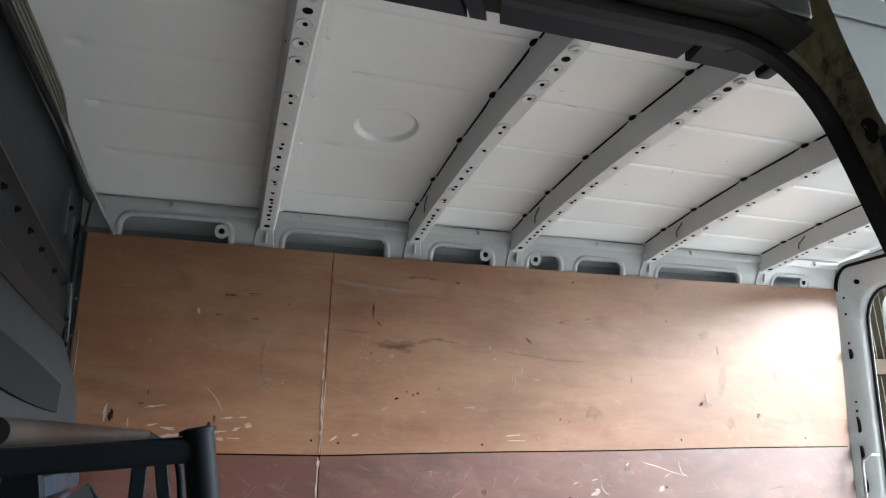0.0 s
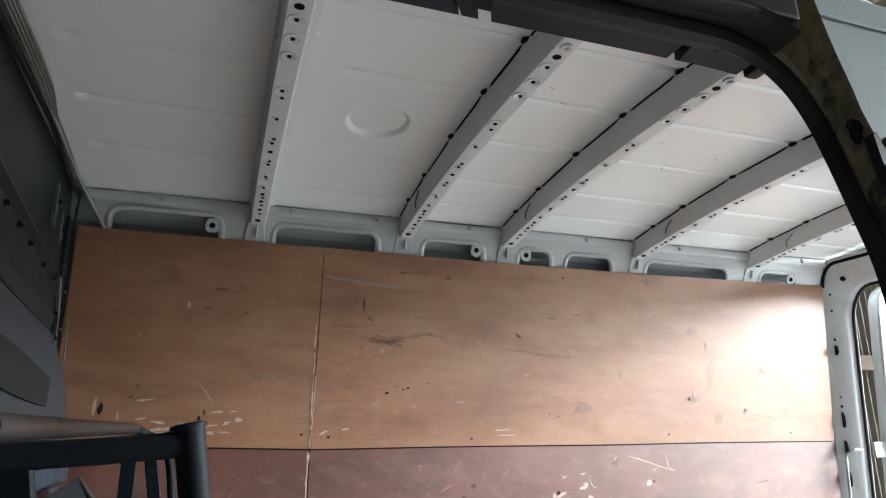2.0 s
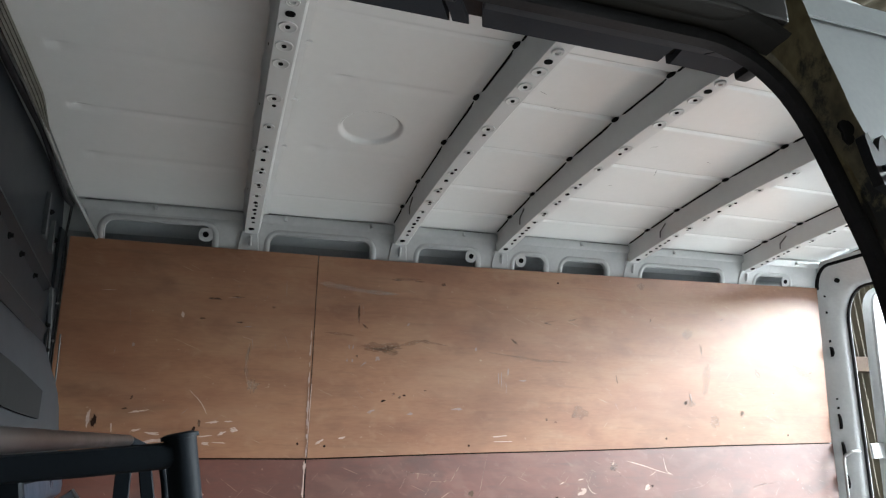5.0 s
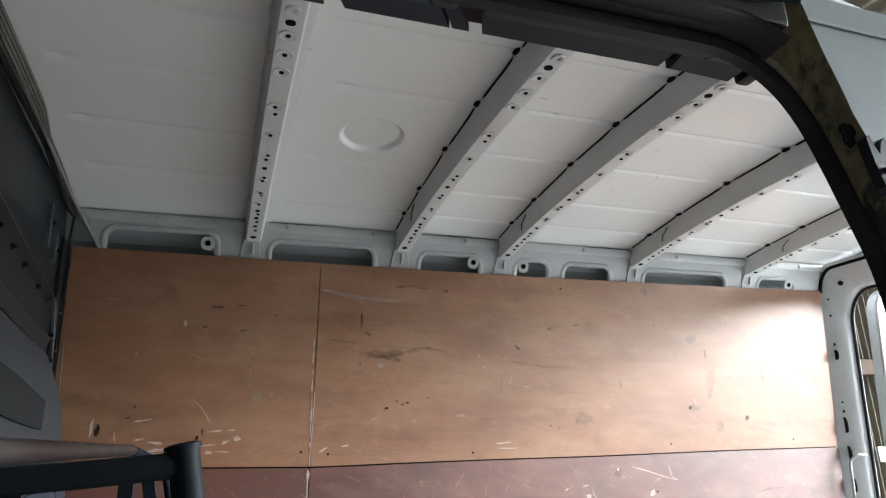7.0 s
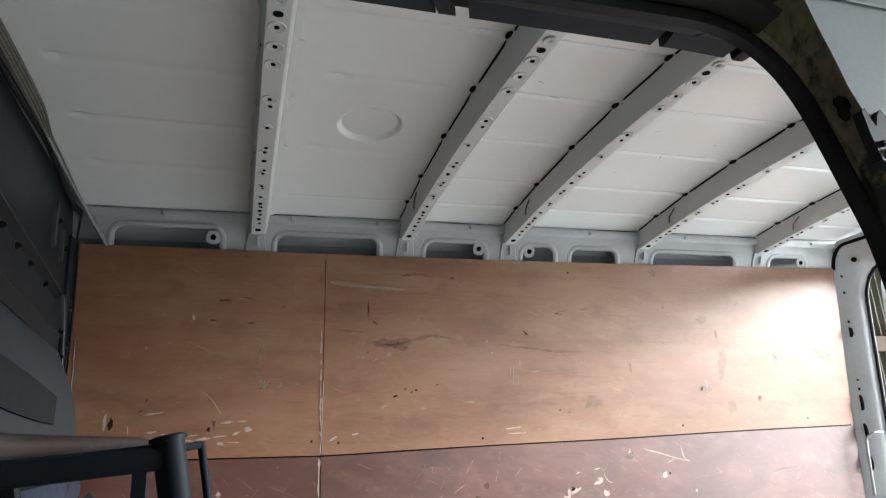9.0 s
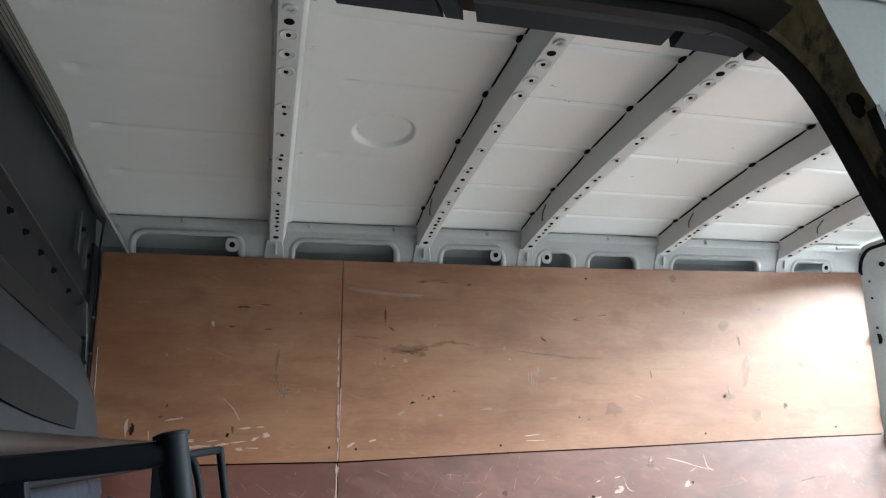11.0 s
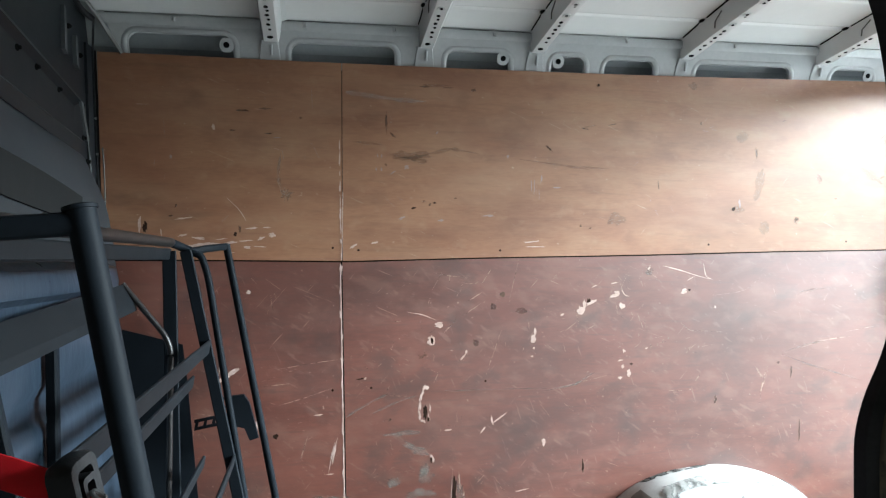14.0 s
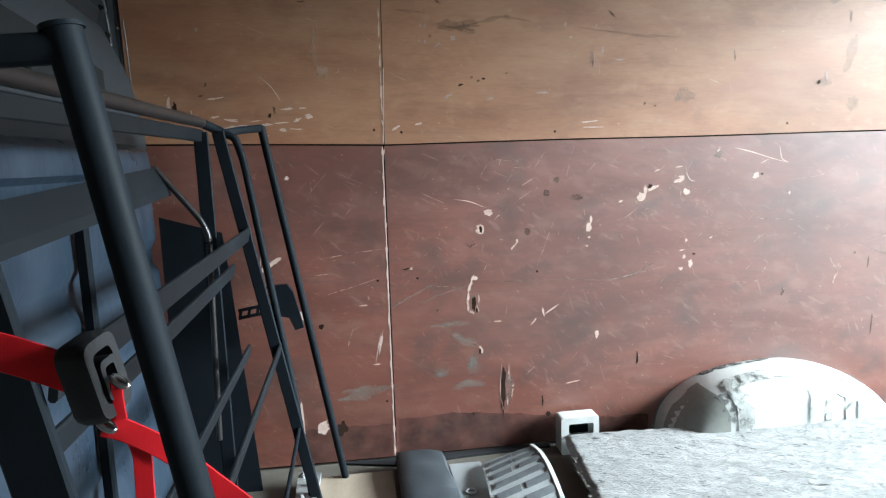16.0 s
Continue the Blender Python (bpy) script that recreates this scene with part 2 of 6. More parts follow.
WORN = material("worn steel tube", (0.0097, 0.0092, 0.0097), (0.0220, 0.0200, 0.0195), 7, 0.36, metal=0.2, spec=0.4, bump=0.05, fine=160)
CHROME = material("bright buckle steel", (0.20, 0.20, 0.205), (0.45, 0.45, 0.45), 60, 0.30, metal=1.0)
WEB = material("red polyester webbing", (0.30, 0.003, 0.006), (0.46, 0.006, 0.011), 8, 0.7, bump=0.18, fine=900, spec=0.15)
BLACKP = material("black buckle plastic", (0.005, 0.0053, 0.006), (0.010, 0.0105, 0.012), 30, 0.5, spec=0.18, bump=0.2, fine=200)
FLOORM = material("dusty pale plywood floor", (0.0561, 0.0475, 0.0383), (0.0858, 0.0752, 0.0607), 5, 0.7, bump=0.15, fine=70, stretch=(1, 3, 1),
                  spots=(0.16, 0.13, 0.11), spot_scale=7, spot_edge=0.62)
RUG = material("worn white-grey felt", (0.125, 0.124, 0.121), (0.225, 0.223, 0.218), 16, 0.95, bump=1.0, fine=130, stretch=(0.28, 1.9, 1), spec=0.1,
               spots=(0.035, 0.035, 0.035), spot_scale=26, spot_edge=0.585, bump_dist=0.006)
lay = RUG.node_tree.nodes["Mapping"]
lay.vector_type = "TEXTURE"
lay.inputs["Scale"].default_value, lay.inputs["Rotation"].default_value = (2.0, 0.62, 1.0), (0, 0, radians(-24))
ARCH = material("chipped white paint on wheel arch", (0.29, 0.29, 0.28), (0.40, 0.40, 0.388), 6, 0.35, bump=0.05, fine=60,
                spots=(0.15, 0.15, 0.145), spot_scale=7, spot_edge=0.66, coat=0.1)
# grey-green for the shade on the arch's cab side, painted as a patch
ARCH_SHADE = material("arch paint darkened for its shaded side", (0.115, 0.117, 0.105), (0.17, 0.172, 0.157), 9, 0.4, bump=0.05, fine=60, spots=(0.05, 0.05, 0.047), spot_scale=16, spot_edge=0.68)
TAPE = patchy(material("torn grey cloth tape", (0.17, 0.17, 0.16), (0.33, 0.33, 0.32), 18, 0.5, bump=0.3, fine=90), 20, 0.44, 0.06)
PVC = material("white duct plastic", (0.30, 0.30, 0.29), (0.38, 0.38, 0.366), 10, 0.4)
PAD = material("blue-grey moulded plastic", (0.0105, 0.0136, 0.0167), (0.0236, 0.0285, 0.0335), 9, 0.55, bump=0.15, fine=80,
               spots=(0.16, 0.17, 0.18), spot_scale=16, spot_edge=0.66)
CARD = material("pale grey card", (0.13, 0.134, 0.134), (0.175, 0.18, 0.18), 8, 0.6)
BOARD = material("pale warm plywood offcut", (0.17, 0.13, 0.095), (0.25, 0.20, 0.15), 6, 0.7, bump=0.1, stretch=(3, 1, 1), spots=(0.09, 0.07, 0.055), spot_scale=9, spot_edge=0.64)
INK = material("dark grey ink", (0.03, 0.033, 0.037), (0.07, 0.075, 0.08), 14, 0.6)
ZINC = material("galvanised plate", (0.24, 0.25, 0.25), (0.36, 0.37, 0.37), 20, 0.4, metal=0.6)
HOLE = material("dark hole", (0.004, 0.004, 0.004), (0.01, 0.01, 0.01), 20, 0.9, spec=0.05)
SEALANT = material("dark joint sealant", (0.05, 0.048, 0.045), (0.12, 0.115, 0.11), 30, 0.7)
SHED = material("yellowed corrugated sheet", (0.055, 0.044, 0.027), (0.09, 0.076, 0.05), 3, 0.7, bump=0.1, spots=(0.14, 0.105, 0.063), spot_scale=5)
TIMBER = material("rough brown timber", (0.038, 0.020, 0.011), (0.07, 0.041, 0.024), 8, 0.8, bump=0.4, stretch=(1, 6, 6))
CONCRETE = material("grey concrete", (0.11, 0.107, 0.10), (0.17, 0.167, 0.16), 2.5, 0.85, bump=0.3, spots=(0.15, 0.145, 0.135), spot_scale=4)


# ---- building tools ----
def part(name, bm, mat, parent=None, label="", smooth=False):
    """Links a bmesh as one mesh object, under a thing or a part if one is given."""
    bmesh.ops.recalc_face_normals(bm, faces=bm.faces)
    me = bpy.data.meshes.new(name)
    bm.to_mesh(me)
    bm.free()
    me.materials.append(mat)
    if smooth:
        me.polygons.foreach_set("use_smooth", [True] * len(me.polygons))
        me.set_sharp_from_angle(angle=radians(40))
    return attach(new(name, me), parent, label)


def attach(ob, parent, label=""):
    if parent:
        ob.parent = parent
        ob.matrix_parent_inverse = Matrix.Translation(-parent.location)
    if label:
        tagged(ob, label)
    return ob


def thing(name, base, label, category, group="", kind=""):
    ob = new(name)
    ob.empty_display_size, ob.location = 0.1, base
    return tagged(ob, label, category, group, kind)


def box(bm, lo, hi):
    c, s = (Vector(lo) + Vector(hi)) / 2, Vector(hi) - Vector(lo)
    return bmesh.ops.create_cube(bm, size=1, matrix=Matrix.Translation(c) @ Matrix.Diagonal((*s, 1)))["verts"]


def soften(bm, width, segments=2, least=30):
    """Rounds the sharp edges."""
    sharp = [e for e in bm.edges if len(e.link_faces) == 2 and e.calc_face_angle(0) > radians(least)]
    bmesh.ops.bevel(bm, geom=sharp, offset=width, segments=segments, profile=0.6, affect="EDGES", clamp_overlap=True)
    return bm


def prism(bm, outline, place, near, far):
    """A plate: an outline in (u, v), put in the world by place(u, v, d) at two depths."""
    a = [bm.verts.new(place(u, v, near)) for u, v in outline]
    b = [bm.verts.new(place(u, v, far)) for u, v in outline]
    bm.faces.new(a)
    bm.faces.new(b[::-1])
    for i in range(len(a)):
        j = (i + 1) % len(a)
        bm.faces.new((a[i], b[i], b[j], a[j]))
    return bm


def sweep(bm, path, profile, closed=False, up=(0, 0, 1)):
    """Carries a profile of (side, top) points along a path."""
    path = [Vector(p) for p in path]
    rings = []
    for i, p in enumerate(path):
        a, b = path[max(i - 1, 0)], path[min(i + 1, len(path) - 1)]
        d = (b - a).normalized()
        side = d.cross(Vector(up)).normalized()
        top = side.cross(d)
        rings.append([bm.verts.new(p + side * u + top * v) for u, v in profile])
    n = len(profile)
    for r, s in zip(rings, rings[1:]):
        for i in range(n if not closed else n):
            j = (i + 1) % n
            bm.faces.new((r[i], r[j], s[j], s[i]))
    bm.faces.new(rings[0])
    bm.faces.new(rings[-1][::-1])
    return bm


def circle(r, n=12, flat=1.0):
    return [(r * math.cos(2 * math.pi * i / n), r * flat * math.sin(2 * math.pi * i / n)) for i in range(n)]


def rect(w, h):
    return [(-w / 2, -h / 2), (w / 2, -h / 2), (w / 2, h / 2), (-w / 2, h / 2)]


def rounded(w, h, r, n=4):
    out = []
    for cx, cy, a0 in ((w / 2 - r, h / 2 - r, 0), (r - w / 2, h / 2 - r, 90), (r - w / 2, r - h / 2, 180), (w / 2 - r, r - h / 2, 270)):
        for i in range(n + 1):
            a = radians(a0 + 90 * i / n)
            out.append((cx + r * math.cos(a), cy + r * math.sin(a)))
    return out


def bend(points, radius, n=5):
    """Rounds the inner corners of a path."""
    pts = [Vector(p) for p in points]
    out = [pts[0]]
    for a, b, c in zip(pts, pts[1:], pts[2:]):
        u, v = (a - b), (c - b)
        k = min(radius, u.length * 0.45, v.length * 0.45)
        p, q = b + u.normalized() * k, b + v.normalized() * k
        for i in range(n + 1):
            t = i / n
            out.append((1 - t) ** 2 * p + 2 * t * (1 - t) * b + t * t * q)
    return out + [pts[-1]]


def loft(bm, rings, close=False):
    """Skins a row of rings of equal length."""
    rows = [[bm.verts.new(p) for p in r] for r in rings]
    for r, s in zip(rows, rows[1:]):
        n = len(r)
        for i in range(n if close else n - 1):
            j = (i + 1) % n
            bm.faces.new((r[i], r[j], s[j], s[i]))
    return rows


def lathe(bm, profile, m, n=14):
    """Turns (radius, height) about m's z axis."""
    rows = loft(bm, [[m @ Vector((r * math.cos(2 * math.pi * i / n), r * math.sin(2 * math.pi * i / n), h)) for i in range(n)]
                     for r, h in profile], True)
    bm.faces.new(rows[0])
    bm.faces.new(rows[-1])


def thicken(bm, t):
    bmesh.ops.recalc_face_normals(bm, faces=bm.faces)
    bmesh.ops.solidify(bm, geom=list(bm.faces), thickness=t)
    return bm


LEAN = math.tan(radians(4.0))
RIBS = (0.757, 1.317, 1.752, 2.388, 3.023)
SWAGES = (0.17, 0.44, 0.69, 0.955, 1.225, 1.42)


def low_y(z):
    return 1.75 - LEAN * z


def high_y(z):
    return 1.666 - 0.0923 * (z - 1.2)


def rib_z(y):
    return 2.052 - 0.066 * (y - 0.55) ** 2


def roof_z(y):
    return rib_z(y) + 0.082 - 0.012 * max(0, y - 0.9)


# ---- ground and shed ----
bm = bmesh.new()
bmesh.ops.create_grid(bm, x_segments=2, y_segments=2, size=60, matrix=Matrix.Translation((0, 0, -0.62)))
tagged(part("ground", bm, CONCRETE), "grey concrete shed floor, dusty", "ground", kind="structure")


def corrugated(name, a, b, z0, z1, label, pitch=0.076, depth=0.018, mat=SHED):
    """A wall of corrugated sheet from a to b in plan."""
    a, b = Vector(a), Vector(b)
    d = (b - a)
    side = Vector((-d.y, d.x, 0)).normalized()
    n = int(d.length / pitch * 6)
    bm = bmesh.new()
    rows = []
    for i in range(n + 1):
        p = a + d * (i / n) + side * depth * math.sin(2 * math.pi * i / 6)
        rows.append([Vector((p.x, p.y, z0)), Vector((p.x, p.y, z1))])
    loft(bm, rows)
    return tagged(part(name, bm, mat, smooth=True), label, "wall", kind="structure")


corrugated("wall_north", (-3.5, 3.2, 0), (7.0, 3.2, 0), -0.62, 3.6, "yellowed corrugated shed wall on timber rails")
# unseen wall, closed to shut out light from behind the camera
corrugated("wall_south", (-3.5, -4.4, 0), (7.0, -4.4, 0), -0.62, 3.6, "unseen corrugated wall that keeps light off the van's open side")
# two unseen walls added to keep the yard lamp off the shed's inside
corrugated("wall_east_return", (7.0, 1.7, 0), (7.0, 3.2, 0), -0.62, 3.6, "unseen corrugated wall added to block light beside the open bay")
corrugated("wall_east", (7.0, -4.4, 0), (7.0, -1.6, 0), -0.62, 3.6, "unseen corrugated wall added to block light beside the open bay")
corrugated("wall_west", (-3.5, -4.4, 0), (-3.5, 3.2, 0), -0.62, 3.6, "yellowed corrugated shed end wall")
bm = bmesh.new()
rows = []
for i in range(401):
    x = -3.5 + 10.5 * i / 400
    rows.append([Vector((x, -4.4, 3.1 + 0.02 * math.sin(i * 1.05))), Vector((x, 3.2, 3.6 + 0.02 * math.sin(i * 1.05)))])
loft(bm, rows)
tagged(part("shed_roof", bm, SHED, smooth=True), "yellowed corrugated shed roof sheets", "roof", kind="structure")
for z in (0.55, 1.75, 2.9):
    bm = bmesh.new()
    box(bm, (-3.4, 3.09, z - 0.06), (6.9, 3.17, z + 0.06))
    tagged(part("trim_rail", soften(bm, 0.006), TIMBER), "rough brown timber rail on the shed wall", "timber rail", kind="structure")

# ---- van shell ----
# floor of the load space
bm = bmesh.new()
box(bm, (0.12, -0.02, -0.06), (3.6, 1.79, 0.0))
tagged(part("floor", soften(bm, 0.004), FLOORM), "dusty pale plywood van floor, scuffed", "floor", kind="structure")
bm = bmesh.new()
box(bm, (0.1, -0.1, -0.16), (3.66, 1.86, -0.062))
tagged(part("sill", soften(bm, 0.02), WHITE), "white van underbody sill", "sill", kind="structure")

# outer skin behind the far wall
bm = bmesh.new()
loft(bm, [[Vector((x, low_y(z) + 0.075 if z < 1.2 else high_y(z) + 0.075, z)) for z in (0, 0.6, 1.2, 1.9, 2.02)]
          + [Vector((x, 1.60, 2.09))] for x in (0.1, 1.3, 2.4, 3.56)])
thicken(bm, 0.002)
tagged(part("wall_north_skin", bm, SKIN, smooth=True), "grey outer skin behind the side openings", "wall", kind="structure")

# roof sheet with pressed swages between the ribs and a round dish
bm = bmesh.new()
NX = 264
YS = sorted(set(np.round(np.linspace(0.10, 1.572, 110), 4)) | {round(s + o, 4) for s in SWAGES for o in (-0.014, -0.010, -0.006, -0.002, 0.002, 0.006, 0.010, 0.014)})
rows = []
POCKETS = [(s, 0.252, 0.72, 0.012) for s in (0.51, 0.75, 1.02, 1.28)] + [(0.70, 0.895, 1.235, 0.010), (1.09, 0.88, 1.215, 0.009)]
XS = sorted(set(np.round(np.linspace(0.19, 3.52, NX + 1), 4)) | set(np.round(np.linspace(0.945, 1.16, 55), 4)) | set(np.round(np.linspace(0.25, 0.31, 15), 4)))
YS = sorted(set(YS) | set(np.round(np.linspace(0.83, 1.04, 53), 4)))
for x in XS:
    row = []
    bay = min((abs(x - r), r) for r in RIBS + (0.19, 3.52))[0]
    ends = min(1.0, max(0.0, (bay - 0.045) / 0.035))
    first = x < RIBS[0]
    behind = min((x - r for r in RIBS if r < x), default=1.0)
    grow = min(1.0, max(0.0, (behind - 0.07) / 0.03))
    for y in YS:
        z = roof_z(y)
        for s in SWAGES:
            d = abs(y - s) / 0.013
            if d < 1 and (x > 1.317 or s in (SWAGES[0], SWAGES[1], SWAGES[5])):
                near = min((r - x for r in RIBS[1:] + (3.52,) if r > x), default=1.0)
                h = (0.0018 if x < 1.317 else 0.0052) + 0.008 * max(0.0, 1 - near / 0.16)
                z += 0 if first else h * (0.5 + 0.5 * math.cos(math.pi * d)) * grow
        for s, p, q, h in POCKETS:
            d = abs(y - s) / 0.024
            if d < 1 and p < x < q:
                z += h * (0.5 + 0.5 * math.cos(math.pi * d)) * min(1.0, (x - p) / 0.03, (q - x) / 0.05) * max(0.25, 1 - (x - p) / 0.10, 0.8 - (q - x) / 0.09)
        r = math.hypot(x - 1.052, y - 0.935)
        if r < 0.094:
            z += 0.013 * min(1.0, (0.094 - r) / 0.012)
        z += 0.0016 * noise.noise(Vector((x * 3.1, y * 3.1, 0.4)))
        row.append(Vector((x, y, z)))
    rows.append(row)
loft(bm, rows)
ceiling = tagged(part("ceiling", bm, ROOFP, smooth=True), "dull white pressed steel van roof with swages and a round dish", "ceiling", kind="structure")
# fine dark scratches in the roof paint
bm = bmesh.new()
for x, y, length, turn in ((1.447, 0.612, 0.030, 20), (1.52, 0.678, 0.040, 10), (2.065, 0.965, 0.045, 65), (1.943, 0.803, 0.030, -40), (1.22, 0.318, 0.008, 0), (2.196, 0.852, 0.02, 15), (1.962, 1.089, 0.02, 0), (0.62, 0.30, 0.02, 70), (2.60, 0.62, 0.03, 10)):
    u = Vector((math.cos(radians(turn)), math.sin(radians(turn)), 0)) * length / 2
    w = Vector((-u.y, u.x, 0)).normalized() * 0.0011
    c = Vector((x, y, 0))
    bm.faces.new([bm.verts.new((p.x, p.y, roof_z(p.y) - 0.0032)) for p in (c - u, c - u * 0.3 + w, c + u, c + u * 0.2 - w)])
tagged(part("paint_scratches", bm, SEALANT, ceiling), kind="stuff")
bm = bmesh.new()
loft(bm, [[Vector((x, y, roof_z(min(max(y, 0.1), 1.57)) + 0.03 - 2.2 * max(0, 0.10 - y) ** 1.2 - 2.2 * max(0, y - 1.57) ** 1.2))
           for y in (-0.03, 0.0, 0.05, 0.1, 0.5, 0.9, 1.3, 1.57, 1.62, 1.66)] for x in (0.12, 1.3, 2.4, 3.62)])
tagged(part("roof_skin", thicken(bm, 0.002), BODY, smooth=True), "pale grey outer roof skin of the van", "roof", kind="structure")


def boss(bm_r=0.0165):
    """Pressed ring round a hole, in a rib's underside; local z points down from the rib."""
    bm = bmesh.new()
    lathe(bm, [(bm_r + 0.0015, -0.002), (bm_r + 0.0004, 0.0030), (bm_r * 0.92, 0.0036), (bm_r * 0.84, 0.0026), (0.0068, 0.0026), (0.0062, -0.002)], Matrix(), 20)
    return bm


def mesh_of(name, bm, mat, smooth=False):
    bmesh.ops.recalc_face_normals(bm, faces=bm.faces)
    me = bpy.data.meshes.new(name)
    bm.to_mesh(me)
    bm.free()
    me.materials.append(mat)
    if smooth:
        me.polygons.foreach_set("use_smooth", [True] * len(me.polygons))
        me.set_sharp_from_angle(angle=radians(40))
    return me


def plug_mesh(name, r, flat=1.0):
    bm = bmesh.new()
    lathe(bm, [(r * 1.0, -0.002), (r, 0.0008), (r * 0.02, 0.0004)], Matrix.Diagonal((1, flat, 1, 1)), 12)
    return mesh_of(name, bm, HOLE)


BOSS = mesh_of("boss", boss(0.0185), RIB_SHADE, True)
BOSS_S = mesh_of("boss", boss(0.0135), RIB_SHADE, True)
EYE_HOLE = plug_mesh("hole", 0.0052)
BIG_HOLE = plug_mesh("hole", 0.0105, 0.9)
MID_HOLE = plug_mesh("hole", 0.0070)
TAB_HOLE = plug_mesh("hole", 0.0105)


def roof_rib(dx_name="roof_rib"):
    """One pressed steel rib across the roof, about x = 0: sloped front, narrow holed underside, upturned lip."""
    root = thing(dx_name, (0, 0.87, 2.0), "grey-white pressed steel roof rib with punched holes", "roof rib", "roof ribs", "structure")
    bm = bmesh.new()
    rings = []
    for i in range(45):
        y = 0.15 + (1.582 - 0.15) * i / 44
        zu, zr = rib_z(y), roof_z(y)
        wob = max(0.0, max(1 - abs(y - s) / 0.03 for s in SWAGES)) * 0.006
        rings.append([Vector(p) for p in ((-0.029 - wob, y, zr + 0.002), (-0.027 - wob, y, zr - 0.004), (-0.023 - wob, y, zr - 0.010),
                                           (-0.021, y, zu + 0.006), (-0.018, y, zu), (0.027, y, zu), (0.031, y, zu + 0.004),
                                           (0.036, y, zu + 0.03), (0.042, y, zr - 0.010), (0.060, y, zr - 0.003))])
    loft(bm, rings)
    thicken(bm, 0.0015)
    part("channel", bm, RIB_SHADE, root, smooth=True)
    # black blobs painted in for the shade where the rib bridges the swages
    for s in SWAGES[1:]:
        bm = bmesh.new()
        bmesh.ops.create_uvsphere(bm, u_segments=10, v_segments=6, radius=1.0, matrix=Matrix.Translation((-0.030, s - 0.004, roof_z(s) - 0.002)) @ Matrix.Diagonal((0.013, 0.017, 0.0055, 1)))
        part("gap_seal", bm, HOLE, root, "black blob for the shade in the gap", smooth=True)
    bm = bmesh.new()
    rows = []
    for y in np.linspace(0.2, 1.55, 70):
        w = 0.0006 + 0.0026 * max(0.0, max(1 - (y - s) / 0.09 if y >= s else 0.0 for s in SWAGES[1:])) + 0.0008 * noise.noise(Vector((0, y * 40, 1)))
        rows.append([Vector((-0.0285 + w, y, roof_z(y) - 0.0058)), Vector((-0.0295 - w, y, roof_z(y) - 0.0036)), Vector((-0.0300 - w, y, roof_z(y) + 0.001))])
    loft(bm, rows)
    part("seam", bm, HOLE, root, "dark seam along the rib")

    def place(mesh, y, dx=0.003, lift=0.0):
        ob = new(mesh.name, mesh)
        slope = math.atan(-0.132 * (y - 0.55))
        ob.parent = root
        ob.matrix_basis = Matrix.Translation(Vector((dx, y, rib_z(y) - 0.0006 - lift)) - root.location) @ Euler((math.pi + slope, 0, 0)).to_matrix().to_4x4()

    for y in (0.405, 0.475, 0.545, 0.70, 0.845, 0.985, 1.12, 1.205, 1.285):
        place(BOSS if y < 0.8 else BOSS_S, y)
        place(EYE_HOLE, y, lift=0.0030)
    for y, mesh in ((0.318, BOSS_S), (0.360, BIG_HOLE), (0.735, EYE_HOLE), (0.96, EYE_HOLE), (1.04, MID_HOLE), (1.335, MID_HOLE),
                    (1.36, EYE_HOLE), (1.39, MID_HOLE), (1.42, EYE_HOLE), (1.455, MID_HOLE), (1.49, EYE_HOLE), (1.545, BIG_HOLE), (1.22, EYE_HOLE), (1.10, EYE_HOLE)):
        place(mesh, y, 0.003 if mesh is not EYE_HOLE else 0.006, 0.0022)
    # foot that turns down on to the side rail
    bm = bmesh.new()
    rings = []
    for y, z, w in ((1.580, rib_z(1.58) + 0.003, 0.026), (1.590, 1.966, 0.030), (1.600, 1.945, 0.034), (1.606, 1.92, 0.036)):
        rings.append([Vector(p) for p in ((-w - 0.014, y + 0.022, z + 0.01), (-w, y, z), (w * 0.9, y, z), (w * 0.9 + 0.014, y + 0.022, z + 0.01))])
    loft(bm, rings)
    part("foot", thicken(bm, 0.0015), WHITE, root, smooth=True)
    bm = bmesh.new()
    sweep(bm, [(0.004, 1.582, 1.970), (0.004, 1.594, 1.937)], rounded(0.010, 0.010, 0.004, 2))
    part("stud", bm, WHITE, root, smooth=True)
    bm = bmesh.new()
    sweep(bm, [(-0.030, 1.30, rib_z(1.3) + 0.055), (-0.029, 1.34, rib_z(1.34) + 0.035), (-0.0285, 1.345, rib_z(1.345) + 0.012)], rect(0.004, 0.003))
    part("seam", bm, SEALANT, root, "dark seam on the rib's face")
    return root


first_rib = roof_rib()
first_rib.location.x = RIBS[0]
for x in RIBS[1:]:
    copy_thing(first_rib, Matrix.Translation((x, 0.87, 2.0)))
# the front rib has no dark gap blobs, but small holes in its face and pressed tabs behind it
for ob in list(first_rib.children):
    if ob.name.startswith(("gap_seal", "seam")):
        bpy.data.objects.remove(ob)
for y in (0.44, 0.56, 0.70, 0.83, 0.955, 1.09, 1.225, 1.34, 1.45):
    ob = new("hole", EYE_HOLE)
    ob.parent = first_rib
    ob.matrix_basis = Matrix.Translation((-0.0245, y - 0.87, roof_z(y) - 0.030 - 2.0)) @ Euler((0, radians(-90), 0)).to_matrix().to_4x4() @ Matrix.Diagonal((0.6, 0.6, 1, 1))
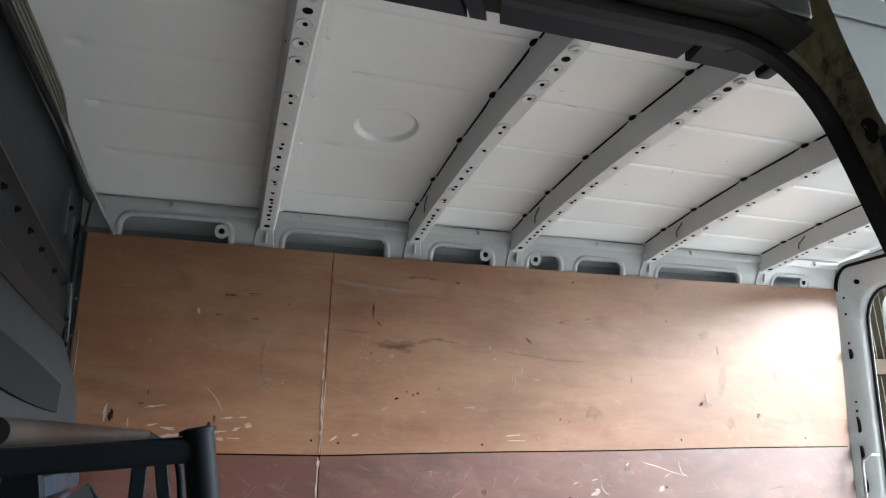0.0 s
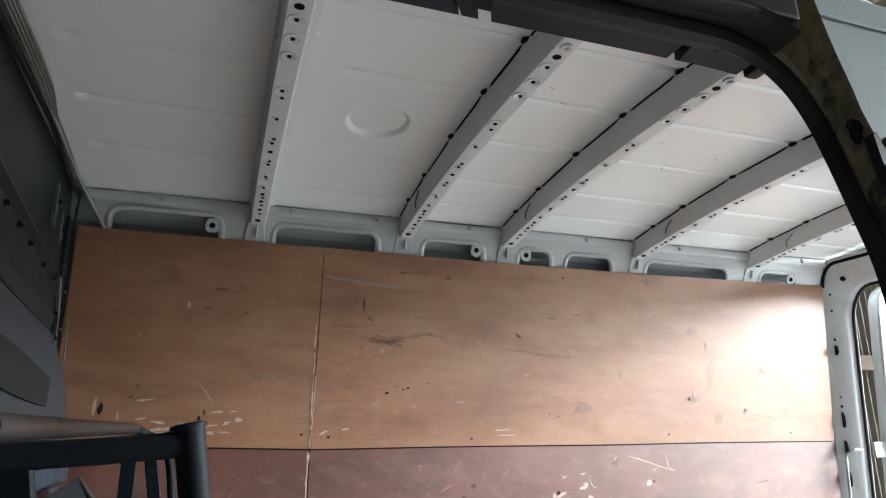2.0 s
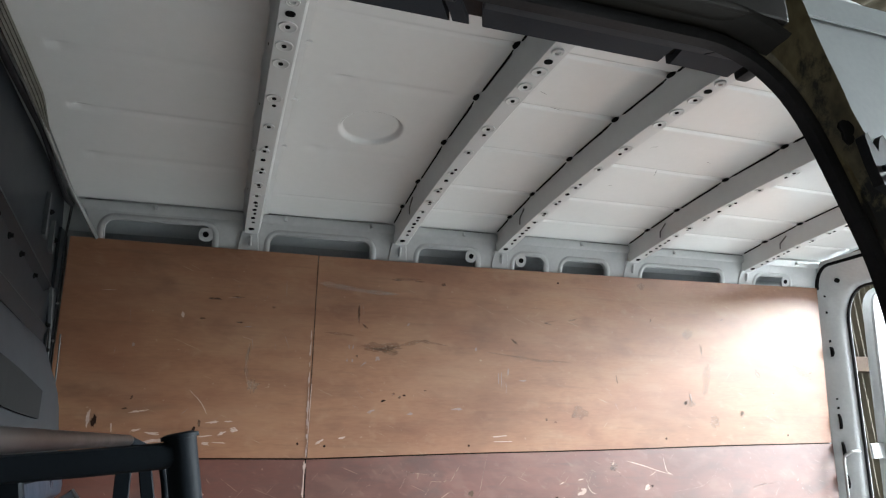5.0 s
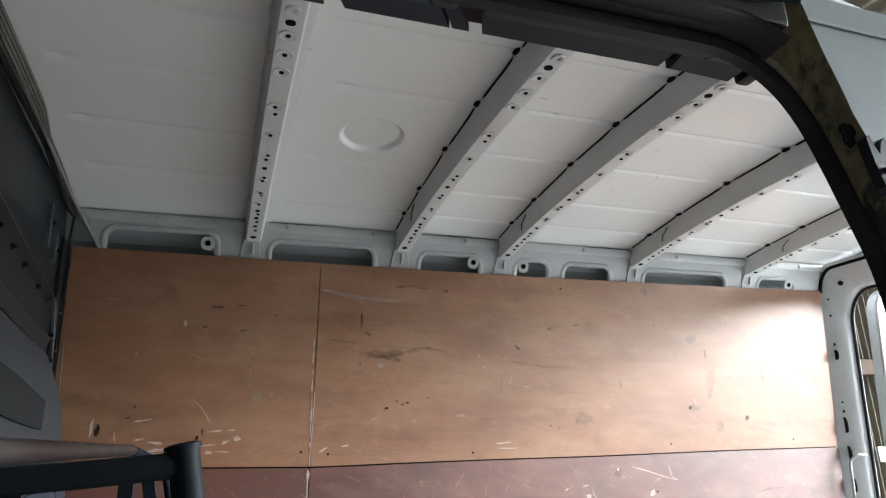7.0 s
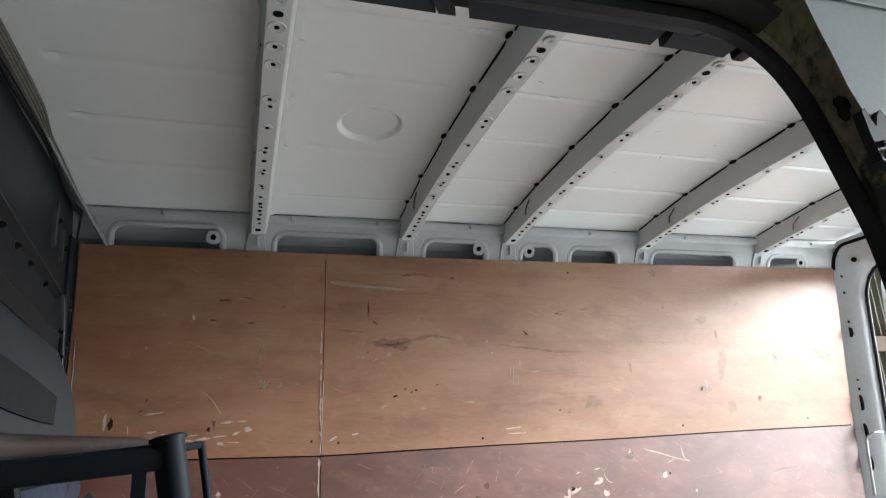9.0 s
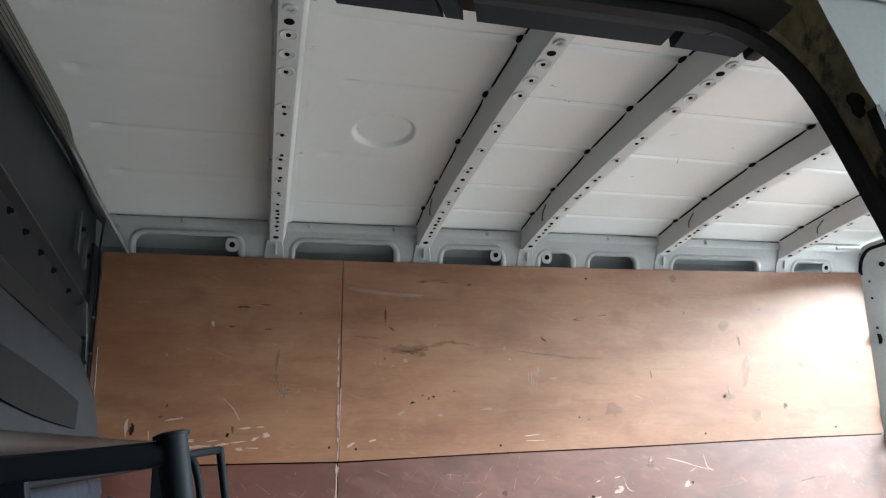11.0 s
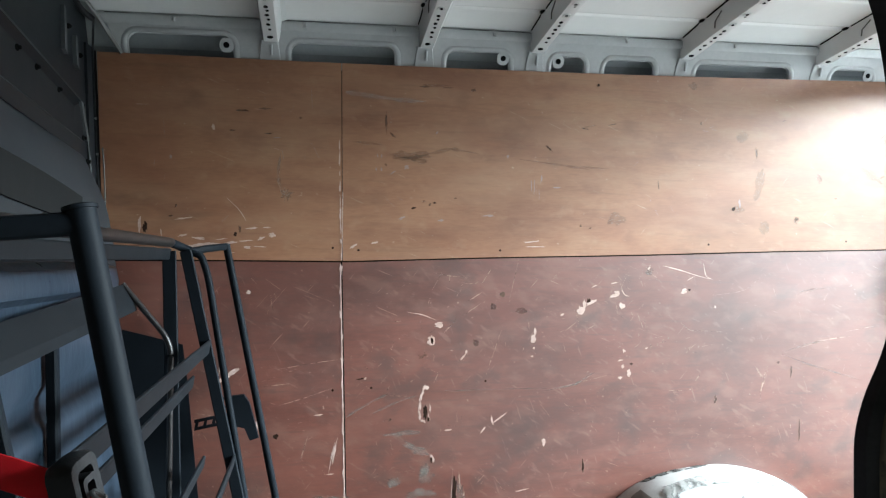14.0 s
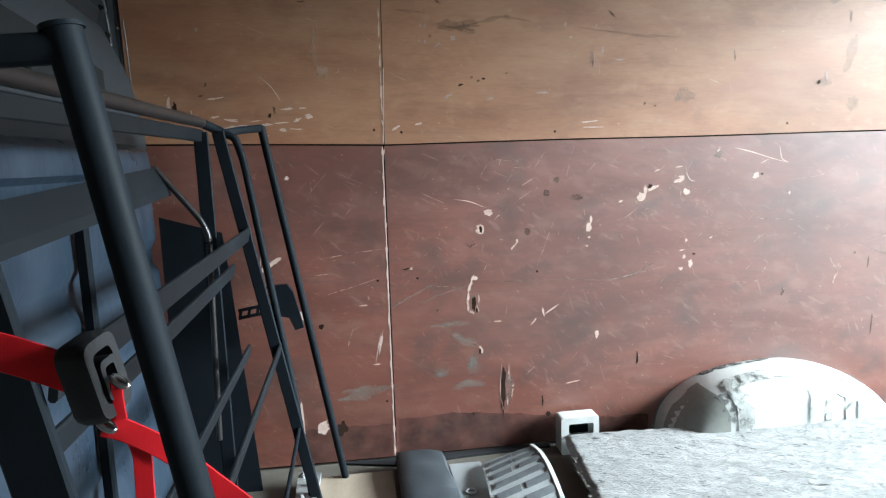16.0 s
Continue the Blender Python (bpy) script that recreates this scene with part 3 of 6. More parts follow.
for y in (0.565, 0.83, 1.09):
    bm = bmesh.new()
    prism(bm, [(0.036, y - 0.012), (0.072, y - 0.002), (0.036, y + 0.014)], lambda u, v, d: Vector((RIBS[0] + u, v, roof_z(v) - 0.004 - d)), 0.003, -0.003)
    tab = part("tab", soften(bm, 0.002, 1), ROOFP, first_rib)
    ob = new("hole", EYE_HOLE)
    ob.parent = first_rib
    ob.matrix_basis = Matrix.Translation((0.044, y - 0.87, roof_z(y) - 0.0085 - 2.0)) @ Euler((math.pi, 0, 0)).to_matrix().to_4x4() @ Matrix.Diagonal((0.6, 0.6, 1, 1))

# side rail over the plywood, with its row of openings
HOLES = ((0.285, 0.63, 1.996), (0.832, 1.205, 1.984), (1.403, 1.645, 1.979), (1.82, 1.957, 1.976), (2.045, 2.258, 1.972),
         (2.448, 2.885, 1.971), (3.092, 3.297, 1.969))


def rail_at(x, z, d):
    return Vector((x, 1.600 - 0.32 * (z - 1.95) - d, z))


outline = [(0.214, 2.052), (0.272, 1.88)]
for a, b, top in HOLES:
    r = 0.032
    outline.append((a, 1.88))
    outline += [(a + r - r * math.cos(t), top - r + r * math.sin(t)) for t in (0, 0.4, 0.8, 1.2, 1.5708)]
    outline += [(b - r + r * math.sin(t), top - r + r * math.cos(t)) for t in (0, 0.4, 0.8, 1.2, 1.5708)]
    outline.append((b, 1.88))
outline += [(3.50, 1.88), (3.50, 2.045)]
rail = thing("side_rail", (1.8, 1.59, 1.9), "dusty white steel side rail with rounded openings over the plywood", "side rail", kind="structure")
bm = bmesh.new()
prism(bm, outline, rail_at, 0.0, -0.014)
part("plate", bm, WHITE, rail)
for a, b, top in HOLES:
    o, r = 0.013, 0.042
    pts = [(a - o, 1.885)] + [(a - o + r - r * math.cos(t), top + o - r + r * math.sin(t)) for t in np.linspace(0, 1.5708, 6)]
    pts += [(b + o - r + r * math.sin(t), top + o - r + r * math.cos(t)) for t in np.linspace(0, 1.5708, 6)] + [(b + o, 1.885)]
    bm = bmesh.new()
    sweep(bm, [rail_at(x, z, 0.0) for x, z in pts], [(-0.012, -0.001), (0.011, -0.001), (0.008, 0.0020), (0.0, 0.0030), (-0.007, 0.0015)], up=(0, -1, 0.32))
    part("rim", bm, WHITE, rail, smooth=True)
for x, z in ((0.608, 1.965), (1.622, 1.958), (1.846, 1.955), (3.272, 1.948)):
    bm = bmesh.new()
    prism(bm, [(x + u, z + v) for u, v in rounded(0.046, 0.046, 0.018)], rail_at, 0.003, -0.002)
    tab = part("tab", bm, WHITE, rail)
    ob = attach(new("hole", TAB_HOLE), None)
    ob.parent = tab
    ob.matrix_basis = Matrix.Translation(rail_at(x, z, 0.0042)) @ Euler((radians(107.7), 0, 0)).to_matrix().to_4x4()
bm = bmesh.new()
sweep(bm, [(x, 1.566, 2.050 + 0.0012 * math.sin(x * 9)) for x in np.linspace(0.22, 3.48, 60)], rounded(0.006, 0.005, 0.002, 1))
part("joint", bm, HOLE, rail, "dark dirty joint under the roof")
bm = bmesh.new()
loft(bm, [[Vector((x, 1.572, 2.062)), Vector((x, 1.560, 2.047)), Vector((x, 1.562, 2.028)), Vector((x, 1.570, 2.018))] for x in (0.2, 1.8, 3.5)])
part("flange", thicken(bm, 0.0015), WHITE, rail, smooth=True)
for x in (0.44, 0.88, 1.20, 1.58, 2.12, 2.6, 3.1, 3.32):
    bm = bmesh.new()
    sweep(bm, [(x, 1.562, 2.043), (x, 1.556, 2.027)], circle(0.006, 8))
    part("sealant_blob", bm, WHITE, rail, smooth=True)

# plywood lining: two sheets over two sheets
def panel(name, xs, low, high, face, mat, label, bow, lean=0.0):
    """A sheet of ply with a slightly wavy edge and rubbed corners."""
    x0, x1 = xs
    n = 14
    bottom = [(x0 + (x1 - x0) * i / n, low(x0 + (x1 - x0) * i / n)) for i in range(n + 1)]
    top = [(x1 + lean - (x1 - x0) * i / n, high(x1 - (x1 - x0) * i / n)) for i in range(n + 1)]
    bm = bmesh.new()
    prism(bm, bottom + top, lambda u, v, d: Vector((u, face(v) - d - bow * math.sin(math.pi * (u - x0) / (x1 - x0)), v)), 0.0, -0.009)
    soften(bm, 0.0015, 1, 60)
    return tagged(part(name, bm, mat), label, "plywood panel", "plywood lining")


def seam_z(x):
    return 1.2175 - 0.024 * min(1.0, max(0.0, (x - 0.2) / 0.8)) + 0.003 * math.sin(2.4 * x) if x < 1.0 else 1.1965 - 0.0012 * (x - 1.0) + 0.0012 * math.sin(5 * x)


def top_z(x):
    return 1.926 - 0.012 * math.sin(math.pi * min(1, max(0, (x - 0.2) / 3.27)))


tan_left = panel("plywood_panel", (0.178, 0.9985), seam_z, top_z, lambda z: high_y(z) - 0.004, PLYU, "tan varnished plywood sheet, scratched, screwed to the van side", 0.0, 0.009)
tan_right = panel("plywood_panel", (1.0015, 3.456), seam_z, top_z, lambda z: high_y(z) - 0.004, PLYU, "long tan varnished plywood sheet, stained and scuffed", 0.0, 0.009)
red_left = panel("plywood_panel", (0.178, 0.9945), lambda x: 0.012, lambda x: seam_z(x) - 0.005, low_y, PLYL, "red-brown varnished plywood sheet, deeply scratched", 0.0)
red_right = panel("plywood_panel", (0.9995, 3.47), lambda x: 0.012, lambda x: seam_z(x) - 0.005, low_y, PLYL, "long red-brown plywood sheet with chips and torn holes", 0.0)
bm = bmesh.new()
loft(bm, [[Vector((x, low_y(z) + 0.03 if z < 1.2 else high_y(z) + 0.03, z)) for z in (0, 1.2, 1.9)] for x in (0.18, 3.48)])
tagged(part("wall_north_backing", thicken(bm, 0.002), HOLE), "dark cavity behind the plywood", "wall", kind="structure")


def splinter(panel_ob, face, x, z, w, h, turn, mat, name="chip", lift=0.0006, ragged=0.35):
    """An uneven fleck of torn veneer lying on a sheet."""
    rnd = random.Random(int(x * 7919 + z * 104729))
    n = 25
    seed = rnd.uniform(0, 50)
    pts = []
    for i in range(n):
        a = 2 * math.pi * i / n
        k = 0.80 + ragged * (1.3 * noise.noise(Vector((1.3 * math.cos(a), 1.3 * math.sin(a), seed))) + 0.55 * (rnd.random() * 2 - 1))
        u, v = w / 2 * k * math.cos(a), h / 2 * k * math.sin(a)
        c, s = math.cos(radians(turn)), math.sin(radians(turn))
        pts.append((x + u * c - v * s, z + u * s + v * c))
    bm = bmesh.new()
    prism(bm, pts, lambda u, v, d: Vector((u, face(v) - d, v)), lift, -0.001)
    part(name, bm, mat, panel_ob)


# ---- sliding-door opening on the camera's side ----
SEAL = [(0.32, 0.0, 1.893), (0.9, 0.0, 1.893), (1.30, 0.0, 1.896), (1.44, 0.0, 1.896), (1.517, 0.0, 1.872), (1.577, 0.0, 1.825), (1.616, 0.0, 1.767), (1.648, 0.0, 1.692),
        (1.677, 0.0, 1.612), (1.708, 0.0, 1.53), (1.722, 0.0, 1.45), (1.728, 0.0, 1.36), (1.730, 0.0, 1.20), (1.716, 0.0, 1.08), (1.695, 0.0, 1.03),
        (1.668, 0.0, 0.985), (1.650, 0.0, 0.935), (1.646, 0.0, 0.85), (1.65, 0.0, 0.4), (1.65, 0.0, 0.02)]
seal_path = bend(SEAL, 0.05, 3)
opening = thing("door_1", (1.0, 0.0, 0.0), "open sliding-door opening with black rubber seal and grimy jamb", "door opening", kind="structure")
bm = bmesh.new()
sweep(bm, seal_path, [(-0.013, -0.006), (-0.004, -0.010), (0.006, -0.009), (0.011, -0.002), (0.012, 0.008), (0.008, 0.018), (-0.004, 0.020), (-0.013, 0.015)], up=(0, 1, 0))
part("rubber_seal", bm, RUBBER, opening, "black rubber door seal", smooth=True)


def outward(i, off, y):
    a, b = seal_path[max(i - 1, 0)], seal_path[min(i + 1, len(seal_path) - 1)]
    d = (b - a).normalized()
    return Vector((seal_path[i].x - d.z * off, y, seal_path[i].z + d.x * off))


run = [i for i in range(len(seal_path)) if seal_path[i].x < 1.53 and seal_path[i].z > 1.8]
bm = bmesh.new()
loft(bm, [[outward(i, o, y) for i in run] for o, y in ((0.008, 0.012), (0.014, 0.002), (0.017, -0.018), (0.022, -0.030), (0.023, -0.050), (0.030, -0.056))])
part("track_lip", thicken(bm, 0.002), TRACK, opening, "greasy black lip under the track", smooth=True)


def along(points, n, power=1.0):
    """Even steps along a line of points."""
    pts = [Vector(p) for p in points]
    run = [0.0]
    for p, q in zip(pts, pts[1:]):
        run.append(run[-1] + (q - p).length)
    out = []
    for k in range(n):
        d = run[-1] * (k / (n - 1)) ** power
        j = min(max(i for i in range(len(run)) if run[i] <= d + 1e-9), len(pts) - 2)
        out.append(pts[j].lerp(pts[j + 1], (d - run[j]) / (run[j + 1] - run[j])))
    return out


# broad jamb between the seal and the body side, widest at its upper corner
JAMB_EDGE = along([(1.560, -0.05, 2.03), (1.579, -0.05, 1.963), (1.595, -0.05, 1.902), (1.610, -0.05, 1.853), (1.626, -0.05, 1.811), (1.641, -0.05, 1.758), (1.670, -0.05, 1.700), (1.702, -0.05, 1.620),
                   (1.738, -0.05, 1.520), (1.753, -0.05, 1.42), (1.760, -0.05, 1.20), (1.745, -0.05, 1.06), (1.690, -0.05, 0.95), (1.678, -0.05, 0.85), (1.680, -0.05, 0.02)], 60)
inner = along([p + Vector((0.004, 0.006, 0.008)) for p in seal_path if p.x > 1.40], 60)
bm = bmesh.new()
rows = []
for k, (p, q) in enumerate(zip(inner, JAMB_EDGE)):
    sag = 0.005 * noise.noise(Vector((k * 0.21, 0, 6)))
    rows.append([p, p.lerp(q, 0.18) + Vector((0, -0.008, 0)), p.lerp(q, 0.45) + Vector((sag, 0.004 + sag, 0)), p.lerp(q, 0.8) + Vector((0, 0.006, 0)), q, q + Vector((0.004, -0.006, 0))])
loft(bm, rows)
part("jamb", thicken(bm, 0.002), JAMB, opening, "grimy cream painted door jamb", smooth=True)
# track channel over the opening
bm = bmesh.new()
box(bm, (0.2, -0.056, 1.912), (1.545, -0.004, 2.02))
part("track", soften(bm, 0.006), TRACK, opening, "greasy black sliding-door track")
bm = bmesh.new()
sweep(bm, [(0.2, -0.055, 1.985), (1.50, -0.055, 1.985), (1.58, -0.04, 1.985)], rounded(0.014, 0.03, 0.005, 2))
part("track_rail", bm, TRACK, opening, "greasy steel track lip", smooth=True)
bm = bmesh.new()
sweep(bm, [(1.38, -0.03, 1.935), (1.47, -0.06, 1.955), (1.56, -0.07, 1.965)], rounded(0.012, 0.022, 0.004, 2))
part("roller_arm", bm, STEEL, opening, "black roller arm", smooth=True)
# latch fittings and a torn hole in the jamb
bm = bmesh.new()
prism(bm, [(1.652, 1.716), (1.660, 1.722), (1.666, 1.705), (1.676, 1.690), (1.684, 1.712), (1.694, 1.722), (1.722, 1.690), (1.748, 1.628), (1.735, 1.600), (1.672, 1.632), (1.660, 1.672)], lambda u, v, d: Vector((u, -0.056 + d, v)), -0.006, 0.012)
latch = part("latch_block", soften(bm, 0.003, 2), RUBBER, opening, "black latch block", smooth=True)
for x, z in ((1.680, 1.660), (1.694, 1.646)):
    bm = bmesh.new()
    lathe(bm, [(0.006, 0), (0.006, 0.004), (0.002, 0.005)], Matrix.Translation((x, -0.062, z)) @ Euler((radians(90), 0, 0)).to_matrix().to_4x4(), 8)
    part("bolt", bm, STEEL, latch)
bm = bmesh.new()
prism(bm, [(1.633 + (0.015 + 0.004 * math.sin(5 * a)) * math.cos(a), 1.728 + (0.022 + 0.004 * math.sin(3 * a)) * math.sin(a)) for a in np.linspace(0, 2 * math.pi, 18)[:-1]], lambda u, v, d: Vector((u, -0.049 + d, v)), 0.0, 0.004)
part("torn_hole", bm, HOLE, opening, "torn dark hole")

# inner wall behind the opening, and the narrow strip before it
for name, x0, x1 in (("wall_south_rear", 2.04, 3.5), ("wall_south_front", 0.14, 0.30)):
    bm = bmesh.new()
    loft(bm, [[Vector((x, y, z)) for y, z in ((0.02, 0.0), (0.045, 0.6), (0.06, 1.2), (0.12, 1.9), (0.135, 2.08))] for x in (x0, x1)])
    tagged(part(name, thicken(bm, 0.02), WHITE), "white inner van side by the door opening", "wall", kind="structure")
# return between the seal and the inner side
bm = bmesh.new()
loft(bm, [[Vector((1.752, 0.016, z)), Vector((1.86, 0.03, z)), Vector((2.05, 0.05 + 0.045 * max(0, z - 0.6), z))] for z in (0.0, 0.6, 1.2, 1.9, 2.08)])
tagged(part("wall_south_return", thicken(bm, 0.004), WHITE, smooth=True), "white inner return beside the door opening", "wall", kind="structure")
# header over the opening
bm = bmesh.new()
loft(bm, [[Vector((x, y, z)) for y, z in ((0.02, 1.905), (0.10, 1.96), (0.15, 2.02), (0.13, 2.12))] for x in (0.2, 1.2, 1.66)])
tagged(part("header", thicken(bm, 0.004), WHITE, smooth=True), "white steel header over the door opening", "header", kind="structure")

# body side behind the opening, seen edge-on beside the jamb
bm = bmesh.new()
rows = []
for p in JAMB_EDGE + [Vector((1.68, 0, -0.2))]:
    y = -0.058 + 0.10 * max(0, p.z - 1.35) ** 2
    rows.append([Vector((p.x + 0.004, y + 0.02, p.z)), Vector((p.x, y, p.z)), Vector((p.x + 0.004, y - 0.004, p.z)), Vector((max(p.x + 0.2, 2.2), y - 0.004, p.z)), Vector((3.62, y - 0.004, p.z))])
loft(bm, rows)
tagged(part("wall_south_skin", bm, BODY, smooth=True), "pale grey outer side of the van", "wall", kind="structure")

# black plastic cover strips along the header
def cover(x0, x1, label, tail=0.0, mat=PLASTIC, sunk=0.0, name="header_cover", shear=(0.6, 0.6)):
    bm = bmesh.new()
    prof = [(0.010, 1.902), (0.030, 1.896), (0.070, 1.915), (0.112, 1.961), (0.128, 1.970), (0.188, 1.971), (0.201, 1.981), (0.199, 2.006), (0.12, 1.997), (0.03, 1.936)]
    rings = []
    for i in range(9):
        x = x0 + (x1 - x0) * i / 8
        t = tail * (i / 8) ** 2
        rings.append([Vector((x + (shear[0] + (shear[1] - shear[0]) * i / 8) * (y - 0.2), y - t * 0.3 - sunk, z - t + sunk)) for k, (y, z) in enumerate(prof)])
    rows = loft(bm, rings, True)
    bm.faces.new(rows[0])
    bm.faces.new(rows[-1])
    soften(bm, 0.004, 1, 50)
    ob = part(name, bm, mat, smooth=True)
    return tagged(ob, label, "trim cover", "header covers")


cover(0.36, 0.80, "charcoal plastic header cover over the door opening")
cover(0.842, 1.028, "charcoal plastic header cover with a stepped end")
cover(1.036, 1.066, "short charcoal plastic cover step")
cover(1.092, 1.469, "long charcoal plastic header cover, lightly scuffed", shear=(0.4, 0.0))
cover(1.500, 1.641, "charcoal plastic header cover end piece, curved", 0.006, shear=(0.18, 0.0))
# black blocks added so the hollow gaps between covers stay in shade
for x0, x1, k in ((1.028, 1.036, 0.6), (1.469, 1.500, 0.1)):
    cover(x0 - 0.001, x1 + 0.001, "black block added for the shaded gap between the header covers", mat=HOLE, sunk=0.014, name="gap_block", shear=(k, k))
bm = bmesh.new()
box(bm, (1.656, 0.145, 1.958), (1.690, 0.185, 1.985))
tagged(part("clip", soften(bm, 0.008), RUBBER, smooth=True), "black plastic trim clip under the roof", "clip")
# black strip added behind the covers, for the shade seen through their gaps
bm = bmesh.new()
loft(bm, [[Vector((x - 0.10, 0.015, 1.914)), Vector((x - 0.05, 0.10, 1.975)), Vector((x, 0.196, 2.002))] for x in (0.44, 1.0, 1.645)])
tagged(part("header_backing", thicken(bm, 0.003), RUBBER), "black strip added for the shade behind the header covers", "trim strip", kind="structure")

# ---- rear frame, seal and open door ----
def rear_ring(x, inset, r, lift):
    """The rear opening's outline in a plane across the van, sides leaning inwards as they rise."""
    out = []
    for u, v in rounded(1.0, 1.0, r, 6):
        z = 0.03 + inset * 0.2 + (v + 0.5) * (lift - 0.03 - inset * 0.2)
        half = (0.868 - inset) - 0.075 * z
        out.append(Vector((x, 0.888 + u * 2 * half, z)))
    return out


rear = thing("door_2", (3.55, 0.9, 0.0), "white rear door frame of the van with black rubber edge", "door frame", kind="structure")
bm = bmesh.new()
loft(bm, [rear_ring(3.466, 0.0, 0.05, 2.050), rear_ring(3.472, 0.006, 0.055, 2.030), rear_ring(3.535, 0.034, 0.07, 1.955), rear_ring(3.556, 0.046, 0.08, 1.930),
          rear_ring(3.575, 0.052, 0.085, 1.922), rear_ring(3.62, 0.054, 0.085, 1.922), rear_ring(3.635, 0.0, 0.06, 2.03)], True)
part("frame", thicken(bm, 0.002), WHITE, rear, smooth=True)
bm = bmesh.new()
ring = rear_ring(3.60, 0.058, 0.085, 1.916)
sweep(bm, ring + ring[:1], circle(0.007, 8), up=(1, 0, 0))
part("rubber_seal", bm, RUBBER, rear, "black rubber door seal", smooth=True)
bm = bmesh.new()
ring = rear_ring(3.474, 0.010, 0.055, 2.028)
sweep(bm, ring, circle(0.0085, 6), up=(1, 0, 0))
part("joint", bm, HOLE, rear, "dark joint sealant", smooth=True)
for z, s, tall in ((1.615, 0.024, 1.0), (1.288, 0.018, 2.0), (1.156, 0.020, 1.9), (1.02, 0.022, 1.6), (1.886, 0.005, 1), (1.806, 0.0055, 1),
                   (1.666, 0.005, 1.3), (1.392, 0.004, 1), (1.35, 0.006, 1)):
    bm = bmesh.new()
    y = 0.888 + (0.868 - 0.020 - 0.075 * z)
    lathe(bm, [(s, -0.006), (s, 0.003), (s * 0.4, 0.002)], Matrix.Translation((3.503, y, z)) @ Euler((0, radians(-90), 0)).to_matrix().to_4x4() @ pose(0, 0, 0, -25, 0, 0) @ Matrix.Diagonal((tall, 1, 1, 1)), 14)
    part("hole", bm, HOLE, rear, "dark hole in the frame")
bm = bmesh.new()
lathe(bm, [(0.012, -0.006), (0.012, 0.004), (0.005, 0.003)], Matrix.Translation((3.520, 1.522, 1.951)) @ Euler((0, radians(-140), 0)).to_matrix().to_4x4(), 12)
part("hole", bm, HOLE, rear, "dark hole in the frame")
bm = bmesh.new()
sweep(bm, bend([(3.555, 1.605, 1.15), (3.50, 1.60, 1.155), (3.47, 1.625, 1.13), (3.47, 1.64, 0.93), (3.49, 1.66, 0.88)], 0.03), circle(0.006, 8))
part("wire_stay", bm, PVC, rear, "white wire stay", smooth=True)

door = thing("rear_door", (3.9, 1.66, 0.05), "open white rear van door swung back on its hinge", "van door")


def door_at(u, v, d):
    return Vector((3.71 + u, 1.700 - 0.098 * v - d, v))


bm = bmesh.new()
prism(bm, [(0.40 + u, 1.01 + v) for u, v in rounded(0.80, 1.86, 0.12, 6)], door_at, 0.0, -0.045)
part("panel", soften(bm, 0.012), WHITE, door, smooth=True)
bm = bmesh.new()
prism(bm, [(0.44 + u, 1.47 + v) for u, v in rounded(0.56, 0.70, 0.05, 5)], door_at, 0.012, -0.002)
part("pressing", soften(bm, 0.006), WHITE, door, smooth=True)
bm = bmesh.new()
prism(bm, [(0.44 + u, 0.58 + v) for u, v in rounded(0.56, 0.80, 0.05, 5)], door_at, 0.012, -0.002)
part("pressing", soften(bm, 0.006), WHITE, door, smooth=True)
bm = bmesh.new()
ring = [door_at(0.40 + u, 1.01 + v, 0.002) for u, v in rounded(0.78, 1.84, 0.115, 6)]
sweep(bm, ring + ring[:1], circle(0.007, 8), up=(0, 1, 0))
part("edge_seal", bm, WHITE, door, smooth=True)
for z in (1.15, 0.35):
    hinge_bm = bmesh.new()
    box(hinge_bm, (3.63, 1.60 - 0.07 * (z - 1.15), z - 0.035), (3.90, 1.612 - 0.07 * (z - 1.15), z + 0.035))
    hinge = part("hinge", soften(hinge_bm, 0.008), WHITE, door, "white hinge arm with bolts")
    for dx in (0.17, 0.22, 0.25):
        b2 = bmesh.new()
        lathe(b2, [(0.010, 0), (0.010, 0.008), (0.004, 0.010)], Matrix.Translation((3.63 + dx, 1.60 - 0.07 * (z - 1.15), z + (0.015 if dx > 0.2 else -0.01))) @ Euler((radians(90), 0, 0)).to_matrix().to_4x4(), 8)
        part("bolt", b2, ZINC, hinge)

# ---- bulkhead at the cab end ----
bulk = thing("wall_west_bulkhead", (0.17, 0.85, 0.0), "blue-grey steel bulkhead with stepped pressings and bolts", "bulkhead", kind="structure")
bm = bmesh.new()
prism(bm, [(-0.02, 0.0), (1.745, 0.0), (1.66, 1.2), (1.595, 1.95), (1.56, 2.06), (1.2, 2.085), (0.6, 2.115), (0.12, 2.10), (0.05, 1.9)],
      lambda u, v, d: Vector((0.160 - d, u, v)), 0.0, 0.02)
bmesh.ops.triangulate(bm, faces=[f for f in bm.faces if len(f.verts) > 4])
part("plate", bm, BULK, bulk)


def across(z, slope, x, far):
    """A line across the bulkhead that falls away towards the far side."""
    return [Vector((x, y, z + slope * (y - 0.7))) for y in np.linspace(0.05, far, 14)]


